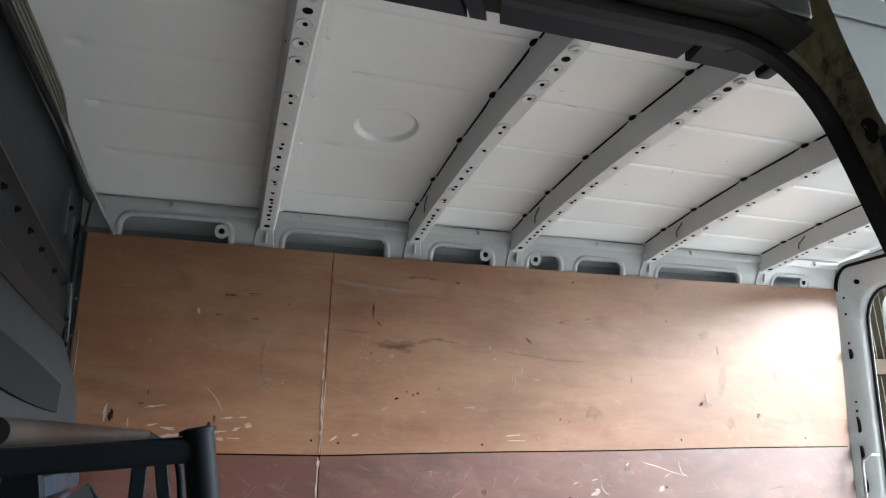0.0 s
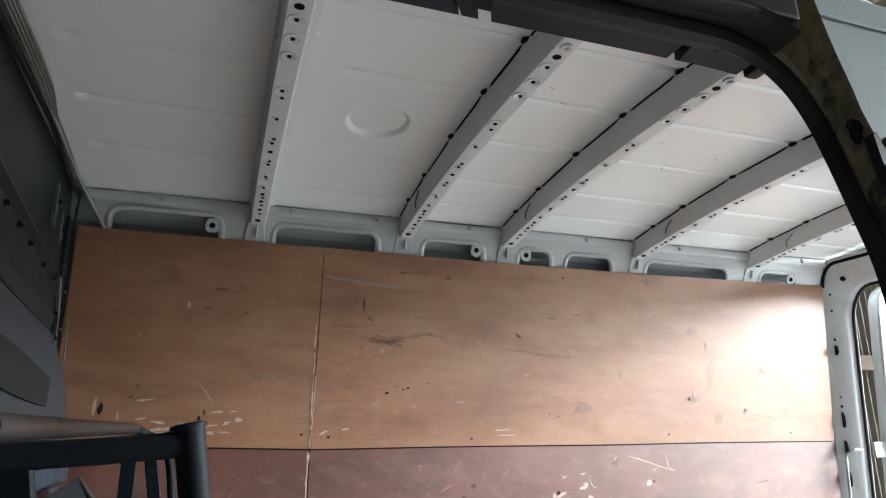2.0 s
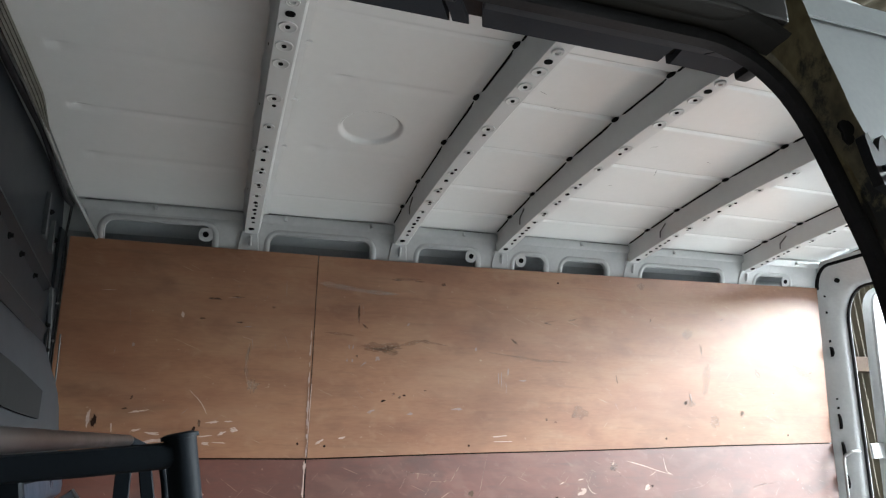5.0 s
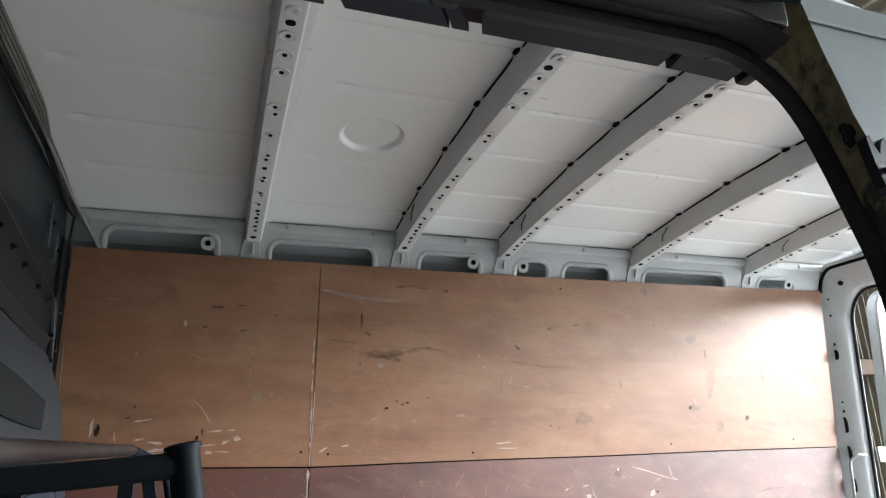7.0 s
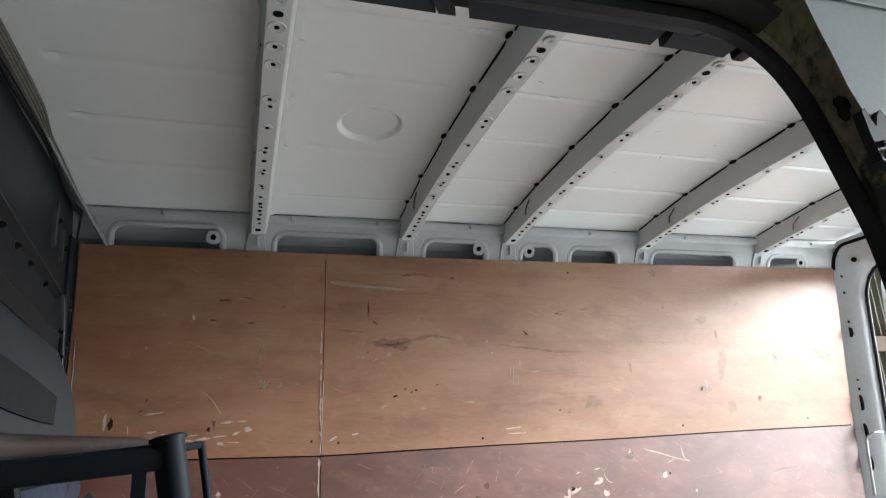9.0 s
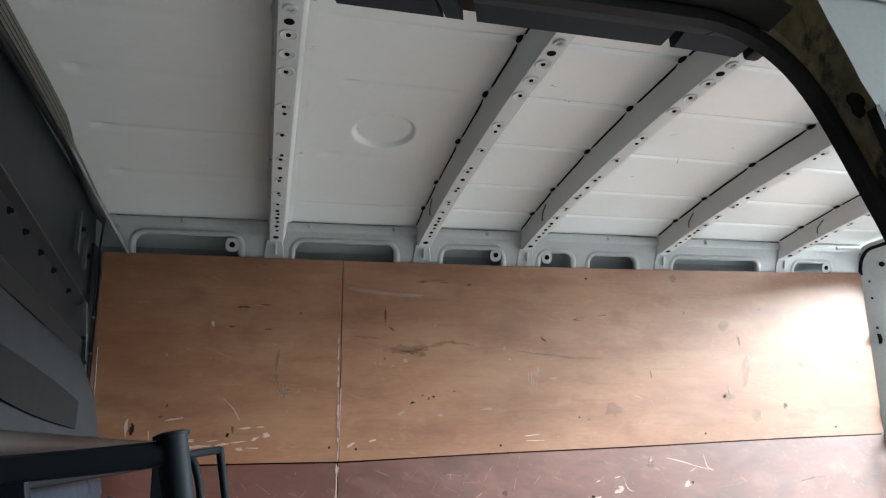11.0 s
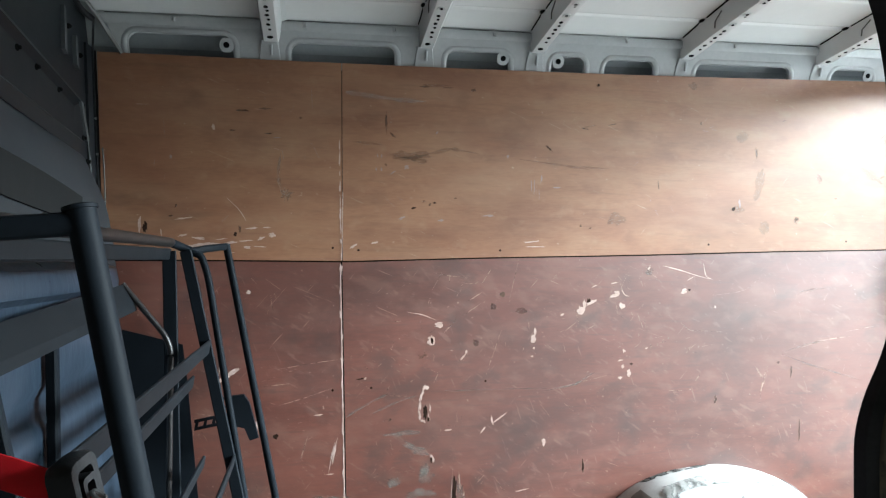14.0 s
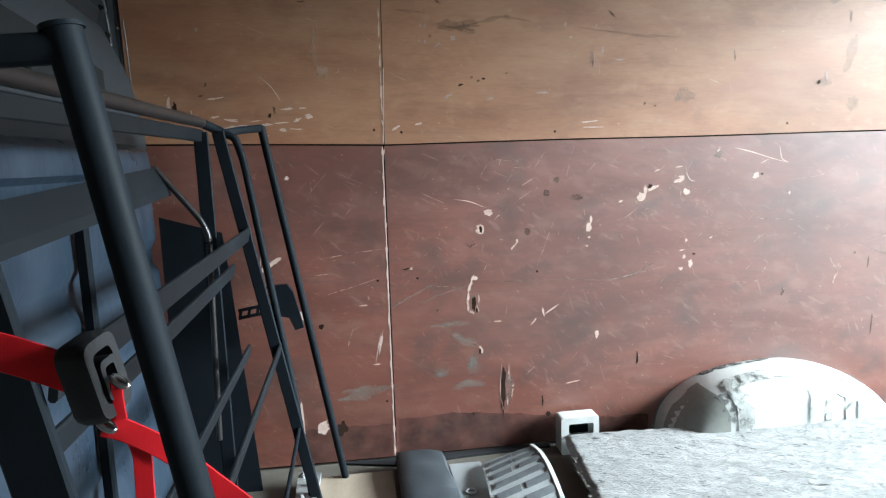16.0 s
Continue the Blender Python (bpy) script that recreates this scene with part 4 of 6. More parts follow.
for name, label, lines in (
        ("ledge", "", ((1.837, -0.16, 0.158, 1.412), (1.833, -0.16, 0.194, 1.412), (1.822, -0.16, 0.197, 1.408), (1.806, -0.16, 0.178, 1.40))),
        ("bolt_strip", "", ((1.806, -0.16, 0.178, 1.40), (1.800, -0.16, 0.176, 1.40), (1.662, -0.10, 0.178, 1.385), (1.655, -0.095, 0.184, 1.38))),
        ("step", "", ((1.655, -0.095, 0.184, 1.38), (1.650, -0.095, 0.206, 1.375), (1.643, -0.095, 0.210, 1.372), (1.606, -0.09, 0.196, 1.38)))):
    bm = bmesh.new()
    loft(bm, [across(*line) for line in lines])
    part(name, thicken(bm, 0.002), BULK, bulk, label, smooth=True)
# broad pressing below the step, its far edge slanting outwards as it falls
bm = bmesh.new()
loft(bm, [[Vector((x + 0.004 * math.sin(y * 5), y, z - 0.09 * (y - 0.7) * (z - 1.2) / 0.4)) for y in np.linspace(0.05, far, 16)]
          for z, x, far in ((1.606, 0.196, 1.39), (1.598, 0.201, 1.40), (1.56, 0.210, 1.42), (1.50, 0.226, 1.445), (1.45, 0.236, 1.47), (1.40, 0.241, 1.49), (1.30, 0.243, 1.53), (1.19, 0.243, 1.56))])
part("broad_pressing", thicken(bm, 0.002), BULK_LIT, bulk, "bulkhead paint lightened for its lit lower face", smooth=True)
# matt insert with curved edges let into the pressing
ys = np.linspace(0.05, 1.24, 20)
edge = [(y, 1.463 - 0.068 * (y - 0.665) - 0.085 * (y - 0.665) * abs(y - 0.665)) for y in ys] + [(y, 1.362 - 0.107 * (y - 0.687) + 0.07 * (y - 0.687) ** 2) for y in ys[::-1]]
bm = bmesh.new()
prism(bm, edge, lambda u, v, d: Vector((0.2395 + d + 0.004 * math.sin(u * 5) - 0.16 * max(0, v - 1.43), u, v)), 0.010, -0.004)
bmesh.ops.triangulate(bm, faces=[f for f in bm.faces if len(f.verts) > 4])
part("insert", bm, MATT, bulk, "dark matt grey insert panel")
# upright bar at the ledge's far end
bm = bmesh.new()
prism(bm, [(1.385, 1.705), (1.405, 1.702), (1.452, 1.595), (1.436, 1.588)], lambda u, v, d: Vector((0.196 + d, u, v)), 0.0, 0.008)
part("end_bar", soften(bm, 0.002, 1), BULKL, bulk, "pale end bar")
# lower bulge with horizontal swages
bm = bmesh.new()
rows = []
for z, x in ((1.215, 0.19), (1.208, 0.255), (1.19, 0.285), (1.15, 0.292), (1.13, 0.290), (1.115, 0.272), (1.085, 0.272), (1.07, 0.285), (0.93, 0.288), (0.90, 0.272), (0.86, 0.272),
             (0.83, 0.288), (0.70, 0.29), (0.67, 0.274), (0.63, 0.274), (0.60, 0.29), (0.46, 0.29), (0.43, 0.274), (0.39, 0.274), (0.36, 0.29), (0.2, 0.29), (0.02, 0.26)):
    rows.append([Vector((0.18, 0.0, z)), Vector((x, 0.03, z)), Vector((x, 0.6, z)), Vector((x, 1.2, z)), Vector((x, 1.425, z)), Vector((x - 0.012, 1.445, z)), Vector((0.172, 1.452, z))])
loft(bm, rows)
part("lower_pressing", thicken(bm, 0.002), BULKB, bulk, "scuffed pressing with blue light in its colour", smooth=True)
# bolts along the arch, vertical stiffeners, edge wire
for y, z in [(y, 1.787 - 0.13 * (y - 0.7)) for y in (0.43, 0.55, 0.665, 0.779, 0.887, 1.006, 1.121, 1.274)] + [(1.413, 1.699), (1.43, 1.60), (1.462, 1.53), (1.505, 1.47)]:
    bm = bmesh.new()
    lathe(bm, [(0.009, 0), (0.009, 0.004), (0.0055, 0.006), (0.0055, 0.011), (0.002, 0.012)], Matrix.Translation((0.177 if y < 1.4 else 0.192, y, z)) @ Euler((0, radians(90), 0)).to_matrix().to_4x4(), 8)
    part("bolt", bm, HOLE, bulk)
for y, z0, z1 in ((1.357, 1.850, 1.985), (1.455, 1.832, 1.925)):
    bm = bmesh.new()
    prism(bm, [(y - 0.006, z0 + 0.006), (y + 0.016, z0 - 0.004), (y + 0.004, z1), (y - 0.010, z1 + 0.003)], lambda u, v, d: Vector((0.163 + d, u, v)), 0.009, -0.004)
    part("stiffener", soften(bm, 0.003), BULKL, bulk, "pale grey stiffener")
    bm = bmesh.new()
    lathe(bm, [(0.008, 0), (0.008, 0.006), (0.003, 0.012)], Matrix.Translation((0.168, y + 0.024, z1 - 0.05)) @ Euler((0, radians(90), 0)).to_matrix().to_4x4(), 8)
    part("bolt", bm, HOLE, bulk)
bm = bmesh.new()
sweep(bm, bend([(0.20, 1.425, 1.64), (0.20, 1.457, 1.577), (0.20, 1.479, 1.459), (0.20, 1.511, 1.391), (0.20, 1.545, 1.335), (0.203, 1.60, 1.20)], 0.04), circle(0.0028, 8))
part("edge_bead", bm, BULKL, bulk, "pale edge bead", smooth=True)
bm = bmesh.new()
sweep(bm, bend([(0.198, 1.433, 1.64), (0.198, 1.466, 1.577), (0.198, 1.488, 1.459), (0.198, 1.520, 1.391), (0.198, 1.554, 1.335), (0.201, 1.609, 1.20)], 0.04), circle(0.0040, 8))
part("edge_seal", bm, RUBBER, bulk, "dark line beside the edge bead", smooth=True)
bm = bmesh.new()
sweep(bm, bend([(0.198, 1.603, 1.60), (0.20, 1.610, 1.523), (0.20, 1.614, 1.439), (0.20, 1.617, 1.349), (0.203, 1.622, 1.20)], 0.03), circle(0.0024, 8))
part("edge_bead", bm, BULKL, bulk, "pale edge bead", smooth=True)
bm = bmesh.new()
sweep(bm, bend([(0.184, 1.575, 2.035), (0.176, 1.590, 1.95), (0.173, 1.597, 1.93), (0.173, 1.611, 1.72), (0.173, 1.627, 1.55), (0.173, 1.651, 1.21)], 0.05), rect(0.006, 0.008))
part("edge_gasket", bm, RUBBER, bulk, "black rubber gasket", smooth=True)
bm = bmesh.new()
prism(bm, [(1.545, 1.94), (1.640, 1.94), (1.70, 1.2), (1.76, 0.0), (1.66, 0.0), (1.59, 1.2)], lambda u, v, d: Vector((0.162 + d, u, v)), 0.0, 0.008)
part("edge_flange", bm, BULK, bulk)
# bright metal dots added for light leaking through the gap
for z in (1.70, 1.58):
    bm = bmesh.new()
    bmesh.ops.create_uvsphere(bm, u_segments=8, v_segments=6, radius=0.0045, matrix=Matrix.Translation((0.1765, 1.606 + 0.09 * (1.72 - z), z)))
    part("leak_dot", bm, CHROME, bulk, "bright dot for light through the gap", smooth=True)

# front roof bow: fluted strip, dark gap and grey edge flange
bow = thing("roof_bow", (0.22, 0.8, 2.05), "beige fluted strip and grey flange where roof meets bulkhead", "roof bow", kind="structure")
def bow_z(y):
    return roof_z(y) - 0.008
bm = bmesh.new()
rows = []
for y in np.linspace(0.05, 1.16, 26):
    zig = []
    for k in range(9):
        zig.append(Vector((0.190 + 0.0034 * k * min(1.0, (1.18 - y) / 0.22) + 0.008 * max(0, 1.0 - y), y, bow_z(y) - 0.024 + 0.0015 * k - (0.003 if k % 2 else 0))))
    rows.append(zig)
loft(bm, rows)
part("fluted_strip", thicken(bm, 0.004), FLUTE, bow, "beige fluted strip")
bm = bmesh.new()
sweep(bm, bend([(0.190, 0.05, bow_z(0.05) - 0.006), (0.190, 0.6, bow_z(0.6) - 0.010), (0.190, 1.1, bow_z(1.1) - 0.016), (0.196, 1.4, bow_z(1.4) - 0.022), (0.205, 1.54, 2.03), (0.268, 1.585, 1.92)], 0.06), rounded(0.008, 0.013, 0.003, 2))
part("flange", bm, DIRTY, bow, smooth=True)
bm = bmesh.new()
sweep(bm, bend([(0.178, 0.05, bow_z(0.05) - 0.026), (0.178, 0.6, bow_z(0.6) - 0.030), (0.178, 1.143, 2.089), (0.179, 1.332, 2.050), (0.181, 1.476, 2.019), (0.188, 1.552, 2.022)], 0.05), rounded(0.013, 0.018, 0.004, 2))
part("gasket", bm, RUBBER, bow, "black rubber gasket", smooth=True)
# ---- black steel seat frame before the bulkhead ----
seat = thing("bench_seat", (0.7, 0.78, 0.0), "stripped black steel bench seat skeleton before the bulkhead", "bench seat")


def bar(name, pts, profile, mat=STEEL, label="", radius=0.0, up=(0, 0, 1), parent=None, smooth=True):
    bm = bmesh.new()
    sweep(bm, bend(pts, radius) if radius else pts, profile, up=up)
    return part(name, bm, mat, parent or seat, label, smooth)


def post_x(z):
    return 0.492 + (1.238 - z) * 0.185


# outer leaning tubes with their top arms and caps
near_tube = bar("upright_tube", [(0.643, 0.0, 1.260), (0.857, 0.005, 0.0)], circle(0.0158, 18))
bm = bmesh.new()
lathe(bm, [(0.0185, 0), (0.0185, 0.004), (0.012, 0.006)], Matrix.Translation((0.643, 0.0, 1.259)) @ Euler((0, radians(-9.6), 0)).to_matrix().to_4x4(), 14)
part("cap", bm, STEEL, near_tube, smooth=True)
far_tube = bar("upright_tube", [(0.604, 1.525, 1.262), (0.806, 1.585, 0.02)], circle(0.0125, 14))
bar("top_arm", [(0.651, 0.0, 1.244), (0.56, -0.008, 1.238), (0.44, -0.016, 1.232)], rounded(0.026, 0.026, 0.008, 2))
bar("top_arm", [(0.606, 1.525, 1.254), (0.545, 1.49, 1.247), (0.50, 1.45, 1.237)], rounded(0.022, 0.024, 0.006, 2))
bm = bmesh.new()
box(bm, (0.775, 1.55, 0.0), (0.845, 1.62, 0.012))
part("foot_plate", soften(bm, 0.003), STEEL, seat)
bm = bmesh.new()
box(bm, (0.814, -0.03, 0.0), (0.894, 0.045, 0.012))
part("foot_plate", soften(bm, 0.003), STEEL, seat)
# head rail and the flat under it
rail_tube = bar("head_rail", [(0.452, 0.03, 1.262), (0.452, 1.40, 1.267)], circle(0.0150, 16), WORN, "worn steel head rail")
bar("rail_end", [(0.452, 1.395, 1.267), (0.47, 1.44, 1.256), (0.50, 1.455, 1.240)], circle(0.014, 12), radius=0.03)
bar("rail_flat", [(0.446, 0.03, 1.224), (0.446, 1.41, 1.230)], rounded(0.010, 0.036, 0.003, 1), STEELG, up=(0.1, 0, 1))
# inner flat posts
bar("post", [(post_x(1.24) - 0.040, 0.10, 1.24), (post_x(0.0) - 0.040, 0.10, 0.0)], rounded(0.060, 0.014, 0.003, 1), up=(0, 1, 0))
bar("post", [(post_x(1.24), 1.425, 1.24), (post_x(0.0), 1.425, 0.0)], rounded(0.036, 0.014, 0.003, 1), up=(0, 1, 0))
bar("post", [(0.447, 1.40, 1.24), (0.452, 1.40, 0.0)], rounded(0.042, 0.010, 0.003, 1), up=(0, 1, 0))
bar("post", [(0.306, 0.85, 1.06), (0.308, 0.85, 0.0)], rounded(0.024, 0.024, 0.004, 1), up=(0, 1, 0))
# second bent tube along the far post
bar("bent_tube", [(0.50, 1.44, 1.236), (0.536, 1.44, 1.226), (0.556, 1.44, 1.16), (0.606, 1.44, 0.80), (0.66, 1.44, 0.42), (0.70, 1.44, 0.02)], circle(0.0115, 12), radius=0.04)
# wide folded bar and cross bars
bm = bmesh.new()
a, b = Vector((0.344, 0.03, 1.075)), Vector((0.338, 1.31, 1.142))
rings = []
for p in (a, b):
    rings.append([p + Vector(o) for o in ((0, 0, 0), (0.030, 0, -0.058), (0.034, 0, -0.080), (0.026, 0, -0.082), (0.020, 0, -0.056), (-0.008, 0, -0.004))])
rows = loft(bm, rings, True)
bm.faces.new(rows[0]), bm.faces.new(rows[1])
part("folded_bar", soften(bm, 0.002, 1), STEELG, seat, "dark grey folded steel bar")
for z, dx, h, mat in ((0.929, 0.008, 0.046, STEELG), (0.835, -0.045, 0.040, STEELG), (0.590, -0.062, 0.036, STEELG), (0.560, 0.010, 0.036, STEELG), (0.28, 0.0, 0.036, STEEL)):
    x = post_x(z) + dx
    bm = bmesh.new()
    sweep(bm, [(x, 0.10, z - 0.011), (x, 1.43 if dx > -0.02 else 1.33, z)], rounded(0.010, h, 0.003, 1), up=(0.18, 0, 1))
    part("cross_bar", bm, mat, seat)
# thin bent brace
bar("brace_tube", [(0.335, 1.30, 1.142), (0.452, 1.30, 0.985), (0.468, 1.30, 0.94), (0.450, 1.30, 0.33)], circle(0.0085, 10), WORN, "thin worn steel brace", radius=0.03)
# black plate added for the corner shade behind the far posts
bm = bmesh.new()
prism(bm, [(0.25, 0.0), (0.515, 0.0), (0.484, 0.43), (0.459, 0.78), (0.445, 0.92), (0.25, 0.98)], lambda u, v, d: Vector((u, 1.60 + d, v)), 0.0, 0.004)
part("shade_plate", soften(bm, 0.0015, 1), STEEL, seat)
# clamp bracket on the far post
clamp = thing("clamp_bracket", (0.66, 1.50, 0.65), "black steel clamp bracket with slotted arm on the seat frame", "bracket")
bm = bmesh.new()
prism(bm, [(0.612, 0.80), (0.655, 0.802), (0.672, 0.775), (0.690, 0.70), (0.700, 0.655), (0.672, 0.648), (0.655, 0.69), (0.622, 0.70), (0.606, 0.74)], lambda u, v, d: Vector((u, 1.50 + d, v - 0.05)), 0.0, 0.02)
part("jaw", soften(bm, 0.004), STEEL, clamp)
for z in (0.742, 0.712, 0.680):
    bm = bmesh.new()
    sweep(bm, bend([(0.622, 1.506, z), (0.588, 1.506, z + 0.003), (0.578, 1.506, z - 0.010), (0.584, 1.506, z - 0.018)], 0.006, 3), circle(0.0045, 8), up=(0, 1, 0))
    part("finger", bm, STEEL, clamp, smooth=True)
bm = bmesh.new()
def arm_at(u, v, d):
    return Vector((0.50 + u, 1.475 + d, 0.650 + 0.15 * u + v))


for v0, v1 in ((0.0, 0.010), (0.025, 0.035)):
    prism(bm, [(0.0, v0), (0.112, v0), (0.112, v1), (0.0, v1)], arm_at, 0.0, 0.006)
for u in (0.0, 0.027, 0.054, 0.081, 0.104):
    prism(bm, [(u, 0.008), (u + 0.010, 0.008), (u + 0.014, 0.027), (u + 0.004, 0.027)], arm_at, 0.0005, 0.0055)
part("slotted_arm", bm, STEEL, clamp)

# ---- red belt on the near post ----
strap = thing("seat_belt", (0.60, 0.05, 0.9), "red webbing belt with black plastic buckle, looped on the seat frame", "seat belt")


def ribbon(name, pts, width, up, mat=WEB, thick=0.002):
    bm = bmesh.new()
    sweep(bm, bend(pts, 0.03, 4), rounded(width, thick, thick * 0.45, 1), up=up)
    return part(name, bm, mat, strap, smooth=True)


# ---- wheel arch ----
arch = thing("wheel_arch", (2.6, 1.62, 0.0), "white painted wheel arch with chips and torn grey tape", "wheel arch", kind="structure")
# y, reach towards the cab, reach towards the doors, height
ARCH_RINGS = ((1.745, 0.51, 0.525, 0.288), (1.70, 0.51, 0.505, 0.291), (1.62, 0.50, 0.475, 0.289), (1.565, 0.48, 0.45, 0.275), (1.535, 0.46, 0.43, 0.25),
              (1.515, 0.45, 0.43, 0.205), (1.508, 0.44, 0.42, 0.10), (1.505, 0.43, 0.41, 0.0))


def arch_point(v, a, lift=0.0):
    """A place on the arch: v from the wall (0) to the foot of its face (7), a from its cab end (0) to its rear end (pi)."""
    k = min(int(v), 6)
    y, lo, hi, top = (p + (q - p) * (v - k) for p, q in zip(ARCH_RINGS[k], ARCH_RINGS[k + 1]))
    c = math.cos(a)
    k = 0.80 if c > 0 else 1.22
    dent = 0.008 * noise.noise(Vector((a * 2.2, v * 0.9, 2.0)))
    return Vector((2.55 - (lo if c > 0 else hi) * math.copysign(abs(c) ** k, c), y - lift + dent * (v > 1), (top + lift) * math.sin(a) ** k))


bm = bmesh.new()
loft(bm, [[arch_point(v, math.pi * i / 32) for i in range(33)] for v in np.linspace(0, 7, 22)])
part("shell", thicken(bm, 0.003), ARCH, arch, smooth=True)
bm = bmesh.new()
sweep(bm, [arch_point(0.05, a, 0.002) for a in np.linspace(0.02, 3.12, 30)], circle(0.005, 6), up=(0, 1, 0))
part("edge_sealant", bm, SEALANT, arch, "grey sealant along the plywood", smooth=True)


def arch_patch(v0, v1, a0, a1, mat, name, label, seed, tear=0.12):
    rnd = random.Random(seed)
    bm = bmesh.new()
    rows = []
    for q in np.linspace(0, 1, 7):
        row = []
        for p in np.linspace(0, 1, 8):
            edge = tear if p in (0, 1) or q in (0, 1) else 0.0
            row.append(arch_point(v0 + (v1 - v0) * min(1, max(0, q + rnd.uniform(-edge, edge))), a0 + (a1 - a0) * (p + rnd.uniform(-edge, edge)), 0.003))
        rows.append(row)
    loft(bm, rows)
    part(name, thicken(bm, 0.001), mat, arch, label, smooth=True)

# ---- loose things on the floor ----
# felt underlay over a raised load
bm = bmesh.new()
NXR, NYR = 220, 170
rows = []
for j in range(NYR + 1):
    v = j / NYR
    row = []
    for i in range(NXR + 1):
        u = i / NXR
        back = 1.632 - 0.10 * min(1, u * 1.3)
        x0 = 1.475 + 0.145 * v + 0.006 * noise.noise(Vector((0, v * 30, 3)))
        x = x0 + u * (3.42 - x0)
        y = 0.35 + (back - 0.35) * v + 0.004 * noise.noise(Vector((u * 40, 0, 1)))
        z = 0.098 + 0.006 * noise.noise(Vector((x * 3, y * 3, 0))) + 0.004 * noise.noise(Vector((x * 22 + y * 9, y * 80, 0))) + 0.002 * noise.noise(Vector((x * 60, y * 170, 4)))
        e = min(u * 1.9, (1 - v) * 1.3)
        row.append(Vector((x, y, z - 0.02 * max(0.0, 1 - e / 0.02))))
    rows.append(row)
loft(bm, rows)
ret = bmesh.ops.extrude_face_region(bm, geom=list(bm.faces))
for v in ret["geom"]:
    if isinstance(v, bmesh.types.BMVert):
        v.co.z = 0.002
        v.co.x += 0.12 * max(0.0, 1 - (v.co.x - 1.475 - 0.113 * (v.co.y - 0.35)) / 0.10)
tagged(part("felt_underlay", bm, RUG, smooth=True), "dirty white felt underlay laid over the van floor", "underlay")
# tufts along the frayed edge
tuft_bm = bmesh.new()
rnd = random.Random(4)
for k in range(420):
    v = rnd.random()
    x, y = 1.475 + 0.145 * v, 0.35 + (1.632 - 0.35) * v
    if k % 3 == 0:
        x, y = 1.62 + rnd.random() * 1.5, 1.632 - 0.10 * min(1, (rnd.random()) * 1.0)
    p = Vector((x + rnd.uniform(-0.006, 0.010), y + rnd.uniform(-0.01, 0.0), 0.090 + rnd.uniform(-0.02, 0.012)))
    d = Vector((rnd.uniform(-0.012, 0.004), rnd.uniform(-0.006, 0.008), rnd.uniform(-0.004, 0.010)))
    s = Vector((0, 0.0012, 0.0012))
    f = [tuft_bm.verts.new(q) for q in (p, p + s, p + d + s * 0.4, p + d)]
    tuft_bm.faces.new(f)
tagged(part("felt_fibres", tuft_bm, RUG), "loose white fibres on the felt's frayed edge", "fibres", kind="stuff")

# white rectangular duct end
bm = bmesh.new()
c = Vector((1.697, 1.665, 0.073))
outer, inner = rounded(0.150, 0.145, 0.008, 2), rounded(0.098, 0.062, 0.006, 2)
inner = [(u + 0.004, v + 0.016) for u, v in inner]
rings = [[c + Vector((u, 0.05, v)) for u, v in outer], [c + Vector((u, -0.02, v)) for u, v in outer],
         [c + Vector((u, -0.02, v)) for u, v in inner], [c + Vector((u, 0.045, v)) for u, v in inner]]
rows = loft(bm, rings, True)
bm.faces.new(rows[-1])
bm.faces.new(rows[0])
duct = tagged(part("duct_end", bm, PVC), "white rectangular plastic duct end against the plywood", "duct")
bm = bmesh.new()
prism(bm, [(c.x + u, c.z + v) for u, v in inner], lambda u, v, d: Vector((u, c.y + 0.04 + d, v)), 0.0, 0.003)
part("bore", bm, HOLE, duct, "dark bore")

# blue-grey moulded pad
bm = bmesh.new()
rows = []
for v, (y, z) in enumerate(((1.67, 0.004), (1.665, 0.055), (1.63, 0.080), (1.5, 0.082), (1.36, 0.072), (1.22, 0.05), (1.18, 0.004))):
    rows.append([Vector((x + 0.02 * (y < 1.5) * (k > 2), y + 0.012 * (k in (0, 5)), z - dz)) for k, (x, dz) in enumerate(((0.988, 0.03 if z > 0.03 else 0), (0.994, 0), (1.04, -0.004), (1.10, -0.004), (1.155, 0.008), (1.172, 0.04 if z > 0.045 else 0)))])
loft(bm, rows)
tagged(part("plastic_pad", soften(thicken(bm, 0.004), 0.003, 1, 50), PAD, smooth=True), "blue-grey moulded plastic pad, scuffed, on the floor", "pad")

# black strip added for the shaded gap in the angle of floor and plywood
bm = bmesh.new()
prism(bm, [(0.795, 1.738), (0.90, 1.706), (1.0, 1.682), (1.13, 1.690), (1.26, 1.702), (1.60, 1.72), (1.60, 1.744), (0.795, 1.744)], lambda u, v, d: Vector((u, v, 0.0 + d)), 0.0, 0.008)
tagged(part("shade_strip", soften(bm, 0.002, 1), RUBBER), "black strip added for the shaded gap along the foot of the plywood", "rubber strip")

# printed card, leaning
card = thing("printed_card", (1.40, 1.5, 0.0), "curled pale grey card with dark bars of print", "card")
def card_at(u, v, d):
    y = 1.20 + 0.36 * v
    return Vector((1.262 + 0.235 * u + 0.03 * v * (1 - u), y + 0.05 * u, 0.012 + 0.085 * math.sin(math.pi * (0.15 + 0.62 * v)) * (0.55 + 0.45 * u) + d))
bm = bmesh.new()
loft(bm, [[card_at(u, v, 0) for u in np.linspace(0, 1, 7)] for v in np.linspace(0, 1, 9)])
part("sheet", thicken(bm, 0.002), CARD, card, smooth=True)
